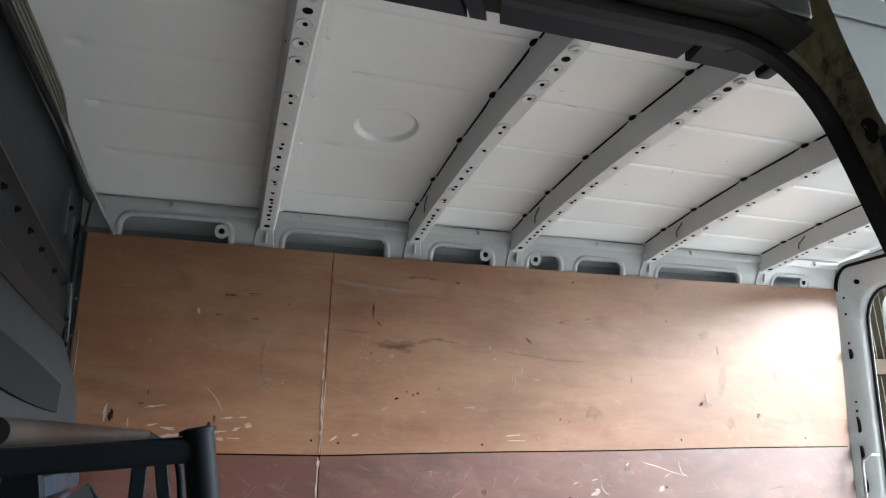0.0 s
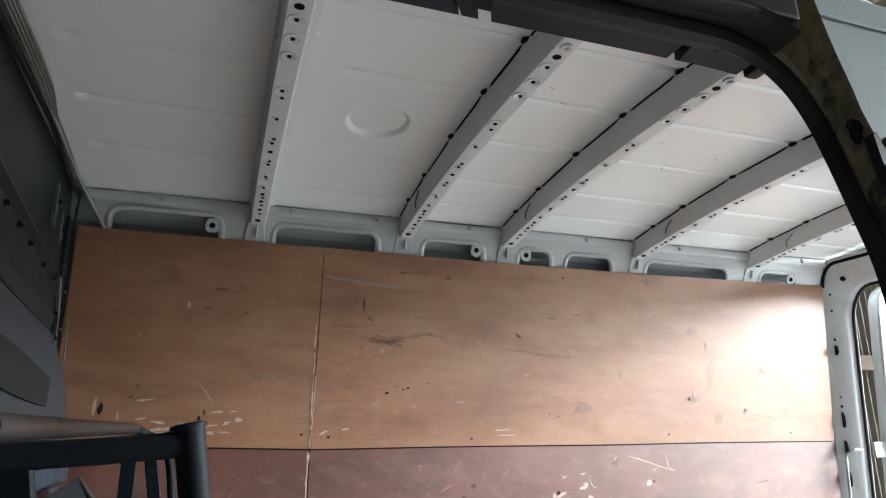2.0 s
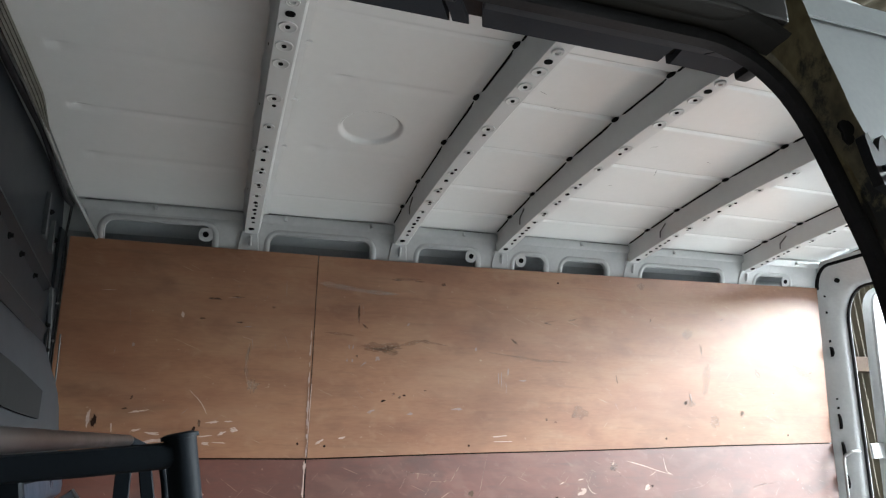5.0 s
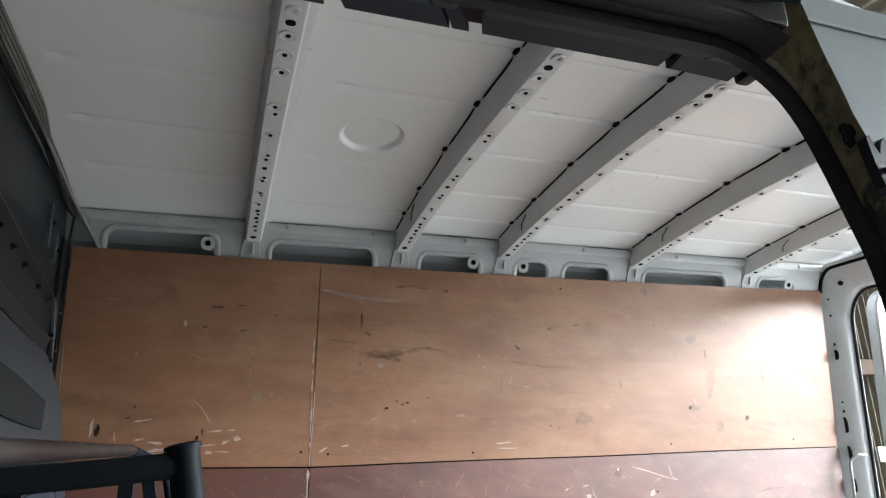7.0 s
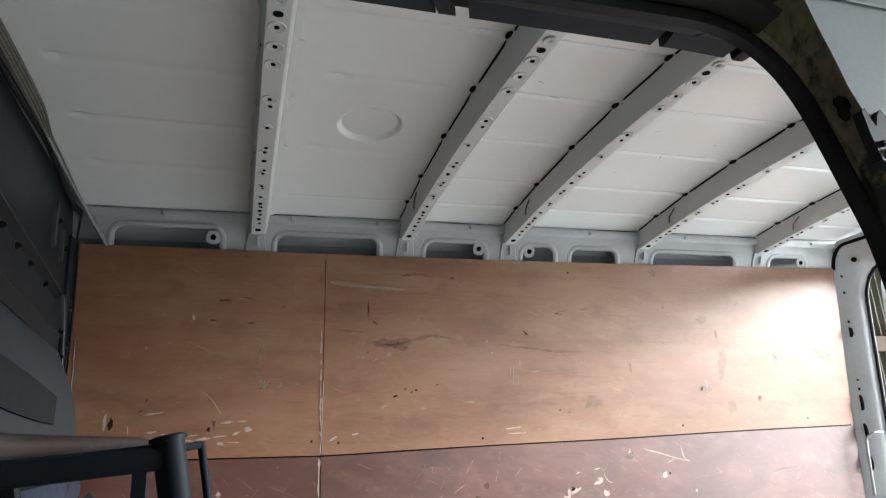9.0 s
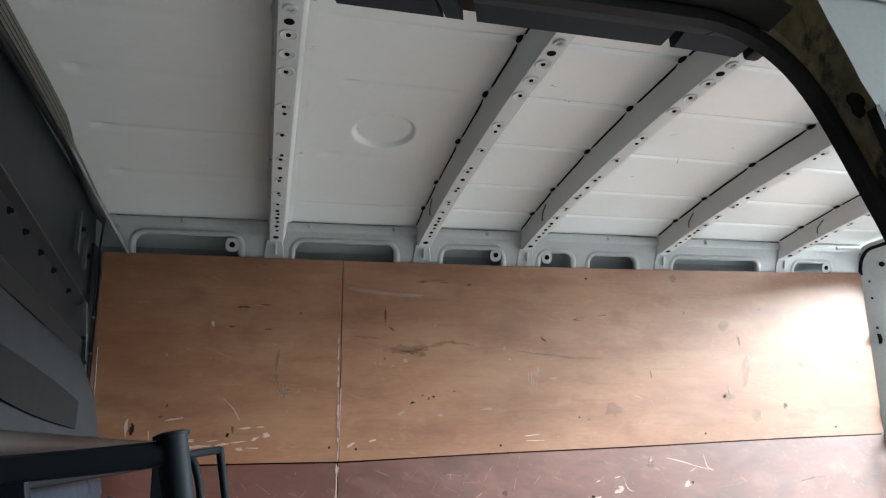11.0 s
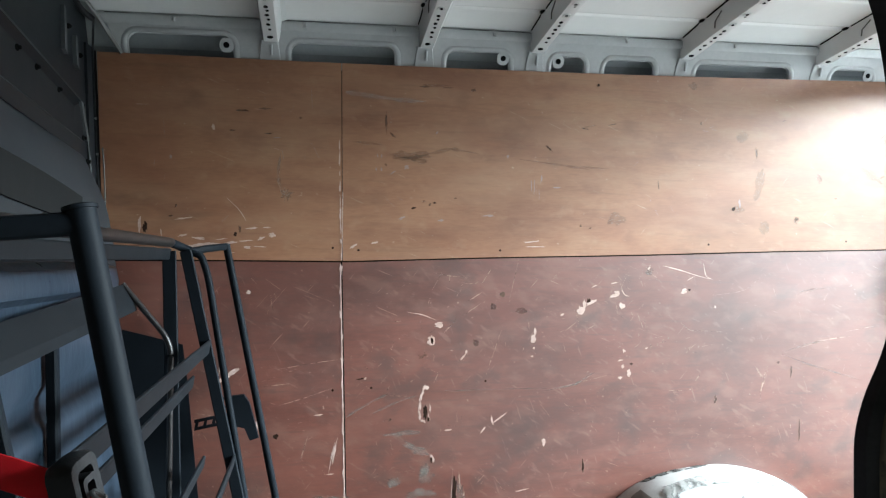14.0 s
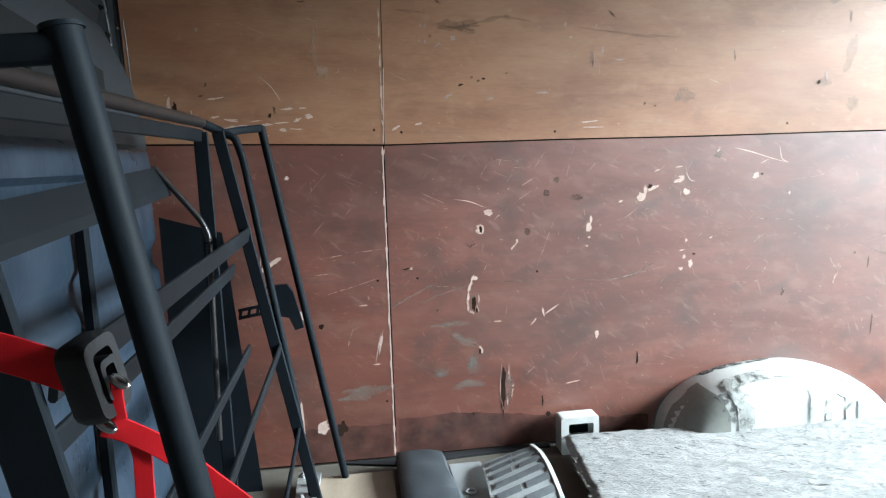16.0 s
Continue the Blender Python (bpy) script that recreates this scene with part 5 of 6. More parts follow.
for k in range(6):
    v0, wid = 0.04 + 0.155 * k, 0.085
    for u0, u1 in ((0.10, 0.42 + 0.05 * (k % 3)), (0.50 + 0.05 * (k % 2), 0.93)):
        bm = bmesh.new()
        loft(bm, [[card_at(u, v0 + wid * q + 0.05 * u, 0.0035) for u in np.linspace(u0, u1, 4)] for q in (0, 0.5, 1)])
        part("print_bar", thicken(bm, 0.0008), INK, card, "dark printed bar")
bm = bmesh.new()
sweep(bm, [card_at(0.985, v, 0.003) for v in np.linspace(0, 1, 9)], rounded(0.016, 0.006, 0.002, 1))
part("edge_strip", bm, PVC, card, "white edge strip", smooth=True)

# light board, bracket plate, ring between
bm = bmesh.new()
box(bm, (0.70, 1.16, 0.002), (0.975, 1.60, 0.030))
tagged(part("offcut_board", soften(bm, 0.003), BOARD), "pale plywood offcut board lying by the frame's foot", "board")
bm = bmesh.new()
prism(bm, [(0.645, 1.36), (0.71, 1.36), (0.72, 1.60), (0.64, 1.61)], lambda u, v, d: Vector((u, v, 0.031 + d)), 0.0, 0.022)
plate = tagged(part("bracket_plate", soften(bm, 0.004), ZINC), "small galvanised bracket plate with bolts on the board", "bracket")
for x, y in ((0.665, 1.41), (0.695, 1.50), (0.66, 1.57)):
    bm = bmesh.new()
    lathe(bm, [(0.011, 0), (0.011, 0.008), (0.006, 0.010), (0.006, 0.018)], Matrix.Translation((x, y, 0.053)), 8)
    part("bolt", bm, ZINC, plate)
bm = bmesh.new()
box(bm, (1.18, 1.10, 0.002), (1.30, 1.62, 0.022))
tagged(part("offcut_board", soften(bm, 0.003), CARD), "pale grey board offcut lying on the floor", "board")
bm = bmesh.new()
sweep(bm, [(1.225 + 0.016 * math.cos(a), 1.40 + 0.016 * math.sin(a), 0.027) for a in np.linspace(0, 2 * math.pi, 17)], circle(0.004, 6))
tagged(part("lashing_ring", bm, ZINC, smooth=True), "small steel lashing ring set on the floor board", "lashing ring")

# belt: webbing, buckle frame, tongue
ribbon("webbing", [(0.40, 0.0, 1.03), (0.50, 0.02, 1.002), (0.547, 0.03, 0.983), (0.573, 0.034, 0.970), (0.604, 0.038, 0.953)], 0.036, (0, -1, 0.15))
buckle_m = Matrix.Translation((0.624, 0.035, 0.951)) @ Euler((radians(82), radians(-8), radians(80))).to_matrix().to_4x4() @ Matrix.Diagonal((0.94, 0.95, 1.05, 1))
bm = bmesh.new()
outer, inner = rounded(0.060, 0.088, 0.014, 3), rounded(0.034, 0.056, 0.008, 3)
rings = [[buckle_m @ Vector((u * k, v * k, h)) for u, v in o] for o, k, h in ((outer, 0.94, -0.014), (outer, 1.0, -0.008), (outer, 1.0, 0.008), (outer, 0.93, 0.014), (inner, 1.0, 0.014), (inner, 0.92, -0.006))]
rows = loft(bm, rings, True)
bm.faces.new(rows[0]), bm.faces.new(rows[-1])
buckle = part("buckle", bm, BLACKP, strap, "black plastic buckle housing", smooth=True)
bm = bmesh.new()
rings = [[buckle_m @ Vector((u * 0.5 + 0.002, v * 0.5 - 0.004, h)) for u, v in o] for o, h in ((outer, 0.0), (outer, 0.016), (inner, 0.016), (inner, 0.004))]
rows = loft(bm, rings, True)
bm.faces.new(rows[-1])
part("release_lever", bm, BLACKP, buckle, smooth=True)
for loop_at in ((0.650, 0.024, 0.948), (0.634, 0.024, 0.905)):
    bm = bmesh.new()
    ring = [Vector(loop_at) + Vector((0.007 * math.cos(a), 0.004 * math.sin(a), -0.005 * math.cos(a) + 0.002 * math.sin(a))) for a in np.linspace(0, 2 * math.pi, 13)]
    sweep(bm, ring, circle(0.0028, 8), up=(0.2, 1, 0.1))
    part("chrome_loop", bm, CHROME, buckle, "bright steel loop", smooth=True)
ribbon("webbing", [(0.646, 0.026, 0.947), (0.645, 0.028, 0.930), (0.646, 0.030, 0.908)], 0.011, (0.2, -1, 0))
ribbon("webbing", [(0.630, 0.028, 0.904), (0.646, 0.031, 0.897), (0.676, 0.034, 0.877), (0.70, 0.040, 0.853), (0.725, 0.042, 0.826), (0.76, 0.045, 0.79), (0.79, 0.05, 0.74)], 0.022, (-0.1, -1, 0.35))
ribbon("webbing", [(0.654, 0.033, 0.892), (0.660, 0.036, 0.870), (0.658, 0.038, 0.815), (0.656, 0.05, 0.70), (0.64, 0.08, 0.50)], 0.018, (0.15, -1, 0))
strap.location.z -= 0.010

# ---- torn tape and grime on the wheel arch ----
# painted shade on the side turned away from the rear light
arch_patch(1.3, 6.9, 0.16, 0.84, ARCH_SHADE, "shaded_side", "grey-green patch painted for shade on the arch's cab side", 30, 0.025)
arch_patch(2.2, 6.5, 0.95, 1.12, TAPE, "torn_tape", "torn grey tape", 1)
arch_patch(2.0, 3.2, 1.0, 1.42, TAPE, "torn_tape", "torn grey tape", 2)
arch_patch(3.0, 5.5, 0.80, 0.97, GRIME, "grime", "black grime in the torn paint", 3)
arch_patch(1.0, 3.4, 2.38, 2.55, TAPE, "torn_tape", "torn grey tape", 4)
arch_patch(0.3, 1.0, 0.95, 1.5, GRIME, "grime", "black grime in the torn paint", 5)
arch_patch(2.9, 3.1, 1.35, 2.3, TAPE, "tape_edge", "lifted tape edge", 6)
for k, a in enumerate((1.58, 1.80, 2.02, 2.16)):
    arch_patch(4.4 + 0.4 * (k % 2), 6.0, a, a + 0.05 + 0.03 * (k % 3), TAPE, "scuff", "dark vertical scuff", 10 + k)

# long pale scratches, each drawn along its own line
def scratch(owner, face, pts, width, mat, lift=0.0006):
    bm = bmesh.new()
    fine = bend([Vector((x, 0, z)) for x, z in pts], 0.05, 3) if len(pts) > 2 else [Vector((pts[0][0], 0, pts[0][1])).lerp(Vector((pts[1][0], 0, pts[1][1])), t) for t in (0, 0.35, 0.7, 1)]
    left, right = [], []
    rnd = random.Random(int(pts[0][0] * 5003 + pts[0][1] * 977))
    for k, p in enumerate(fine):
        d = (fine[min(k + 1, len(fine) - 1)] - fine[max(k - 1, 0)]).normalized()
        n = Vector((-d.z, 0, d.x)) * width * (0.15 if k in (0, len(fine) - 1) else rnd.uniform(0.5, 1.3))
        left.append(p + n)
        right.append(p - n * rnd.uniform(0.6, 1.1))
    rows = [[Vector((q.x, face(q.z) - lift, q.z)) for q in side] for side in (left, right)]
    loft(bm, rows)
    part("scratch", bm, mat, owner)


# ---- chips, gouges and screws in the plywood ----
HIGH = lambda z: high_y(z) - 0.0042
LOWF = lambda z: low_y(z)
# x, z, width, height, turn
for x, z, w, h, a in ((0.47, 1.262, 0.10, 0.010, 3), (0.60, 1.27, 0.045, 0.012, 8), (0.66, 1.253, 0.03, 0.016, -10), (0.71, 1.285, 0.03, 0.012, 20),
                      (0.44, 1.30, 0.04, 0.008, 10), (0.50, 1.254, 0.13, 0.007, 2), (0.655, 1.277, 0.06, 0.005, 4), (0.705, 1.255, 0.05, 0.006, -3), (0.745, 1.302, 0.03, 0.004, 12), (0.60, 1.235, 0.04, 0.004, 0), (0.575, 1.285, 0.05, 0.004, 6), (0.556, 1.682, 0.014, 0.022, 10), (0.30, 1.342, 0.012, 0.06, -4), (0.37, 1.31, 0.006, 0.04, 4)):
    splinter(tan_left, HIGH, x, z, w, h, a, CHIP)
for x, z, w, h, a in ((1.04, 1.25, 0.035, 0.010, 30), (1.12, 1.262, 0.03, 0.009, 10), (1.15, 1.535, 0.008, 0.016, 0), (1.13, 1.535, 0.006, 0.016, 0), (1.74, 1.255, 0.09, 0.006, 4),
                      (1.75, 1.235, 0.10, 0.005, 0), (2.66, 1.40, 0.012, 0.035, 10), (1.78, 1.50, 0.008, 0.03, 0)):
    splinter(tan_right, HIGH, x, z, w, h, a, BARE if z > 1.3 else CHIP)
for x, z, w, h, a in ((0.318, 1.332, 0.018, 0.045, 0), (0.54, 1.43, 0.03, 0.006, 0), (0.62, 1.30, 0.012, 0.02, 0), (0.66, 1.74, 0.05, 0.008, 0), (0.75, 1.66, 0.04, 0.006, 0)):
    splinter(tan_left, HIGH, x, z, w, h, a, HOLLOW if h > 0.015 else STAIN, "gouge")
for x, z, w, h, a in ((1.27, 1.39, 0.02, 0.010, 20), (1.35, 1.41, 0.014, 0.008, 0), (2.633, 1.377, 0.018, 0.02, 0)):
    splinter(tan_right, HIGH, x, z, w, h, a, HOLLOW if w < 0.05 else STAIN, "gouge" if w < 0.05 else "stain")
for x, z, w, h, a in ((1.952, 0.975, 0.045, 0.035, 10), (1.966, 1.0, 0.016, 0.05, 0), (1.995, 1.005, 0.05, 0.018, 20), (2.10, 1.03, 0.05, 0.016, 10), (2.13, 0.985, 0.03, 0.03, 40), (1.365, 0.94, 0.04, 0.024, -10), (1.748, 0.868, 0.030, 0.035, 5), (1.757, 0.895, 0.012, 0.035, 0), (2.411, 1.038, 0.034, 0.024, 8), (2.162, 0.706, 0.024, 0.034, 0), (2.25, 1.136, 0.02, 0.008, 40)):
    splinter(red_right, LOWF, x, z, w, h, a, CHIP)
for x, z, w, h, a in ((1.335, 0.882, 0.038, 0.045, 0), (2.135, 0.735, 0.016, 0.02, 0), (1.606, 0.557, 0.07, 0.008, 32), (1.54, 0.516, 0.04, 0.008, 52), (1.576, 0.55, 0.008, 0.05, 10), (1.695, 0.256, 0.06, 0.006, 8), (1.24, 0.532, 0.10, 0.007, -5), (1.40, 0.525, 0.03, 0.008, 0), (1.46, 0.81, 0.04, 0.008, 45), (1.75, 0.83, 0.012, 0.010, 0),
                      (1.335, 0.415, 0.016, 0.035, 10), (1.793, 0.445, 0.018, 0.034, 0)):
    splinter(red_right, LOWF, x, z, w, h, a, CHIP if w < 0.1 else SCUFF)
for x, z, w, h, a in ((1.305, 0.355, 0.075, 0.080, 0), (1.300, 0.365, 0.050, 0.055, 20), (1.182, 0.337, 0.06, 0.05, 0), (1.275, 0.282, 0.14, 0.040, 2), (1.275, 0.455, 0.12, 0.05, -30), (1.215, 0.525, 0.14, 0.020, -2)):
    splinter(red_right, LOWF, x, z, w, h, a, GREYED, "scuff", ragged=0.5)
for line in (((1.00, 0.602), (1.038, 0.624), (1.104, 0.659), (1.165, 0.684)), ((1.10, 0.608), (1.141, 0.628), (1.207, 0.653), (1.274, 0.669)), ((1.80, 0.655), (1.929, 0.673), (1.96, 0.690), (2.012, 0.718)), ((2.879, 0.749), (3.018, 0.695), (3.146, 0.656), (3.303, 0.604)), ((2.902, 0.759), (3.021, 0.787), (3.107, 0.797)), ((2.963, 1.014), (3.023, 1.025), (3.096, 1.027))):
    scratch(red_right, LOWF, line, 0.0045, SCUFF)
for x, z, w, h, a in ((1.337, 0.880, 0.012, 0.03, 0), (1.308, 0.598, 0.022, 0.055, 0), (1.320, 0.575, 0.012, 0.02, 0), (1.419, 0.255, 0.026, 0.22, -2), (1.330, 0.412, 0.010, 0.03, 0), (1.60, 0.13, 0.02, 0.025, 0), (1.961, 0.333, 0.010, 0.055, 0), (1.577, 0.188, 0.006, 0.05, 0)):
    splinter(red_right, LOWF, x, z, w, h, a, HOLLOW, "gouge", 0.001)
splinter(red_right, LOWF, 1.440, 0.262, 0.030, 0.17, -4, SCUFF, "scuff", 0.0005, 0.6)
scratch(red_right, LOWF, ((1.414, 0.37), (1.405, 0.225), (1.425, 0.15)), 0.0009, CHIP, 0.0012)
for x, z, w, h, a in ((1.442, 0.31, 0.010, 0.09, 6), (1.455, 0.23, 0.008, 0.10, -6), (1.436, 0.20, 0.006, 0.06, 0)):
    splinter(red_right, LOWF, x, z, w, h, a, HAIR, "chip", 0.0008, 0.6)
for x, z, w, h, a in ((0.60, 0.80, 0.06, 0.02, 35), (0.55, 0.77, 0.05, 0.02, 20), (0.555, 0.83, 0.006, 0.10, -8), (0.66, 1.09, 0.02, 0.016, 30), (0.68, 0.60, 0.03, 0.04, 0),
                      (0.957, 0.47, 0.010, 0.10, -12), (0.94, 0.39, 0.03, 0.005, 0), (0.62, 0.36, 0.06, 0.008, 0), (0.655, 0.21, 0.010, 0.18, 2), (0.728, 0.15, 0.05, 0.07, 0), (0.90, 0.62, 0.04, 0.006, 0)):
    splinter(red_left, LOWF, x, z, w, h, a, CHIP)
for x, z, w, h, a in ((0.80, 0.145, 0.05, 0.07, 0), (0.745, 0.55, 0.02, 0.03, 0)):
    splinter(red_left, LOWF, x, z, w, h, a, HOLLOW, "gouge", 0.001)
splinter(red_left, LOWF, 0.88, 0.282, 0.22, 0.06, 2, GREYED, "scuff", ragged=0.5)
scratch(red_left, LOWF, ((0.971, 0.528), (0.946, 0.456), (0.934, 0.393)), 0.002, CHIP)
scratch(red_left, LOWF, ((0.962, 0.52), (0.942, 0.45)), 0.0012, CHIP)
for x, z, w, h, a in ((1.62, 1.05, 0.03, 0.02, 0), (1.30, 0.83, 0.05, 0.03, 30), (1.16, 0.58, 0.04, 0.016, 10)):
    splinter(red_right, LOWF, x, z, w, h, a, STAIN, "stain")
for w, line in ((0.0010, ((0.755, 0.80), (0.87, 0.816), (0.985, 0.826))), (0.0012, ((0.76, 0.665), (0.86, 0.69), (0.96, 0.72))), (0.0016, ((0.83, 0.45), (0.86, 0.54))), (0.0009, ((0.70, 0.74), (0.80, 0.745)))):
    scratch(red_left, LOWF, line, w, HAIR)
for w, line in ((0.0013, ((2.40, 0.905), (2.437, 0.868), (2.51, 0.866), (2.589, 0.858))), (0.0010, ((2.76, 0.70), (2.79, 0.65))), (0.0012, ((2.82, 0.69), (2.80, 0.63), (2.775, 0.58))), (0.0008, ((2.42, 0.77), (2.45, 0.81))),
                (0.0016, ((2.98, 0.772), (3.10, 0.80), (3.24, 0.81))), (0.0014, ((3.20, 0.83), (3.36, 0.85))), (0.0010, ((2.20, 0.95), (2.23, 0.88))), (0.0009, ((2.23, 0.94), (2.24, 0.88)))):
    scratch(red_right, LOWF, line, w, HAIR)
for w, line in ((0.0014, ((2.754, 0.701), (2.792, 0.640))), (0.0016, ((2.815, 0.698), (2.792, 0.640), (2.777, 0.531))), (0.0010, ((2.347, 0.622), (2.404, 0.616))), (0.0010, ((2.37, 0.606), (2.393, 0.604))), (0.0012, ((2.467, 0.655), (2.491, 0.681))),
                (0.0012, ((2.422, 0.776), (2.471, 0.816))), (0.0012, ((1.885, 0.894), (1.931, 0.927))), (0.0010, ((1.404, 0.924), (1.433, 0.961))), (0.0009, ((1.124, 0.791), (1.143, 0.802))), (0.0010, ((1.156, 0.690), (1.170, 0.715))), (0.0010, ((1.659, 0.689), (1.68, 0.673)))):
    scratch(red_right, LOWF, line, w, HAIR, 0.0008)
for x, z, w, h, a in ((2.141, 0.799, 0.014, 0.018, 0), (2.124, 0.761, 0.022, 0.007, 10), (2.125, 0.689, 0.016, 0.014, 0), (2.242, 0.806, 0.012, 0.008, 30),
                      (1.742, 0.798, 0.012, 0.010, 0), (1.873, 0.961, 0.024, 0.007, 20), (2.010, 1.010, 0.024, 0.009, 0), (2.107, 1.044, 0.022, 0.014, 20), (1.473, 0.832, 0.010, 0.022, 0), (2.557, 0.966, 0.012, 0.012, 0)):
    splinter(red_right, LOWF, x, z, w, h, a, CHIP, "chip", 0.0008, 0.55)
for x, z, w, h, a in ((1.058, 0.747, 0.036, 0.006, 6), (2.175, 0.743, 0.012, 0.012, 0), (2.564, 0.570, 0.010, 0.034, 0), (2.867, 0.711, 0.012, 0.010, 0), (2.934, 0.671, 0.010, 0.045, 0), (2.98, 0.40, 0.008, 0.09, 0), (2.435, 1.043, 0.012, 0.012, 0), (1.985, 1.012, 0.014, 0.026, 0)):
    splinter(red_right, LOWF, x, z, w, h, a, HOLLOW if x < 2.5 else RUB, "gouge", 0.0009, 0.6)
splinter(red_right, LOWF, 1.078, 0.748, 0.012, 0.012, 0, CHIP, "chip", 0.0011)
for x, z, w, h in ((2.262, 0.813, 0.007, 0.016), (2.291, 0.819, 0.004, 0.014), (2.316, 0.829, 0.005, 0.018), (2.34, 0.843, 0.005, 0.010)):
    splinter(red_right, LOWF, x, z, w, h, 0, HAIR, "chip", 0.0008, 0.55)
splinter(red_right, LOWF, 2.253, 1.124, 0.045, 0.040, 50, SCUFF, "scuff")
for x, z in ((1.699, 0.983), (1.584, 1.002), (1.512, 0.867)):
    splinter(red_right, LOWF, x, z, 0.055 if x > 1.65 else 0.028, 0.030, -6, DARK_MARK, "stain", 0.0005, 0.3)
# torn crescent of veneer
for x, z, w, h, a in ((1.309, 0.698, 0.020, 0.026, 30), (1.294, 0.667, 0.014, 0.040, -20), (1.286, 0.627, 0.012, 0.050, -4), (1.288, 0.590, 0.010, 0.036, 12), (1.300, 0.567, 0.022, 0.012, -25), (1.322, 0.580, 0.008, 0.034, 8), (1.327, 0.615, 0.006, 0.030, 0)):
    splinter(red_right, LOWF, x, z, w, h, a, CHIP, "chip", 0.0008, 0.6)
# raw edges of the upright seam
rnd = random.Random(8)
for owner, face, x0, x1, z0, z1 in ((red_left, LOWF, 0.9935, 0.9935, 0.015, 1.185), (tan_left, HIGH, 0.9975, 1.0055, 1.20, 1.45)):
    bm = bmesh.new()
    rows = []
    for k in range(90):
        z = z0 + (z1 - z0) * k / 89
        x, w = x0 + (x1 - x0) * k / 89, (0.0026 if owner is red_left else 0.0006) + 0.0018 * noise.noise(Vector((0, 0, z * 28)))
        rows.append([Vector((x - w - 0.0012 * rnd.random(), face(z) - 0.0007, z)), Vector((x + 0.0012, face(z) - 0.0007, z)), Vector((x + 0.0014, face(z) + 0.006, z))])
    loft(bm, rows)
    part("raw_edge", bm, CHIP, owner, "pale raw edge of the sheet")
for k in range(14):
    z = 0.04 + 1.13 * k / 13
    splinter(red_left, LOWF, 0.9925 + rnd.uniform(-0.003, 0.001), z, rnd.uniform(0.005, 0.012), rnd.uniform(0.02, 0.05), 0, CHIP, "chip", 0.0008, 0.5)
for k in range(9):
    splinter(tan_left, HIGH, 0.9955, 1.22 + 0.05 * k, rnd.uniform(0.003, 0.008), rnd.uniform(0.02, 0.06), 0, CHIP, "chip", 0.0008, 0.5)
for w, line in ((0.0008, ((1.693, 1.205), (1.673, 1.124), (1.644, 1.001))), (0.0008, ((1.623, 0.926), (1.59, 0.839), (1.553, 0.734))), (0.0007, ((1.339, 1.145), (1.4, 1.13), (1.497, 1.117))),
                (0.001, ((1.451, 1.101), (1.516, 1.095), (1.526, 1.111))), (0.001, ((1.537, 1.094), (1.576, 1.152))), (0.0012, ((1.477, 1.025), (1.537, 1.061))), (0.0013, ((1.463, 0.973), (1.531, 1.016))),
                (0.0025, ((1.244, 0.993), (1.295, 0.985), (1.357, 0.958))), (0.0008, ((1.385, 0.91), (1.434, 0.958))), (0.0012, ((1.44, 0.793), (1.467, 0.816))),
                (0.001, ((1.344, 0.715), (1.361, 0.754))), (0.001, ((1.249, 0.722), (1.268, 0.735)))):
    scratch(red_right, LOWF, line, w, CHIP if w > 0.0014 else HAIR)
for w, line in ((0.0007, ((1.082, 0.642), (1.157, 0.68), (1.251, 0.665))), (0.0008, ((1.845, 0.661), (1.96, 0.683), (2.088, 0.706))), (0.0012, ((1.739, 1.075), (1.771, 1.108))),
                (0.0018, ((2.312, 1.146), (2.395, 1.125), (2.458, 1.104), (2.538, 1.082))), (0.0020, ((2.499, 1.151), (2.511, 1.095), (2.544, 1.082))), (0.0015, ((2.425, 1.082), (2.462, 1.099))),
                (0.0025, ((1.998, 1.066), (2.019, 1.074))), (0.003, ((2.082, 1.079), (2.112, 1.083))), (0.0018, ((2.125, 1.06), (2.142, 1.029), (2.164, 1.024))), (0.0006, ((2.546, 1.015), (2.707, 1.029), (2.786, 1.1))),
                (0.0006, ((2.946, 1.002), (3.091, 1.03))), (0.0008, ((2.836, 1.036), (2.852, 0.999)))):
    scratch(red_right, LOWF, line, w, CHIP if w > 0.0014 else HAIR)
scratch(red_right, LOWF, ((1.385, 0.680), (1.539, 0.676)), 0.0030, SCUFF)
scratch(red_right, LOWF, ((1.52, 0.6765), (1.68, 0.671), (1.804, 0.664)), 0.0024, SCUFF)
for w, line in ((0.0008, ((0.30, 1.754), (0.35, 1.754))), (0.0006, ((0.76, 1.61), (0.79, 1.60))), (0.0008, ((0.70, 1.745), (0.75, 1.748)))):
    scratch(tan_left, HIGH, line, w, CHIP)
scratch(tan_left, HIGH, ((0.785, 1.590), (0.776, 1.545), (0.774, 1.50), (0.790, 1.44)), 0.006, SCUFFT)
splinter(tan_left, HIGH, 0.800, 1.445, 0.042, 0.065, -12, SCUFFT, "scuff", ragged=0.8)
scratch(tan_left, HIGH, ((0.596, 1.429), (0.637, 1.389), (0.659, 1.347)), 0.0022, CHIP)
for x, z, w, h, a in ((0.68, 1.322, 0.045, 0.008, 4), (0.73, 1.324, 0.03, 0.006, 0), (0.443, 1.36, 0.06, 0.008, 6), (0.49, 1.290, 0.05, 0.012, 0), (0.749, 1.295, 0.03, 0.014, 10), (0.411, 1.574, 0.010, 0.02, 0), (0.773, 1.647, 0.03, 0.005, 5), (0.52, 1.268, 0.09, 0.012, 3), (0.575, 1.262, 0.04, 0.012, -4)):
    splinter(tan_left, HIGH, x, z, w, h, a, CHIP if z < 1.4 else BARE, ragged=0.5)
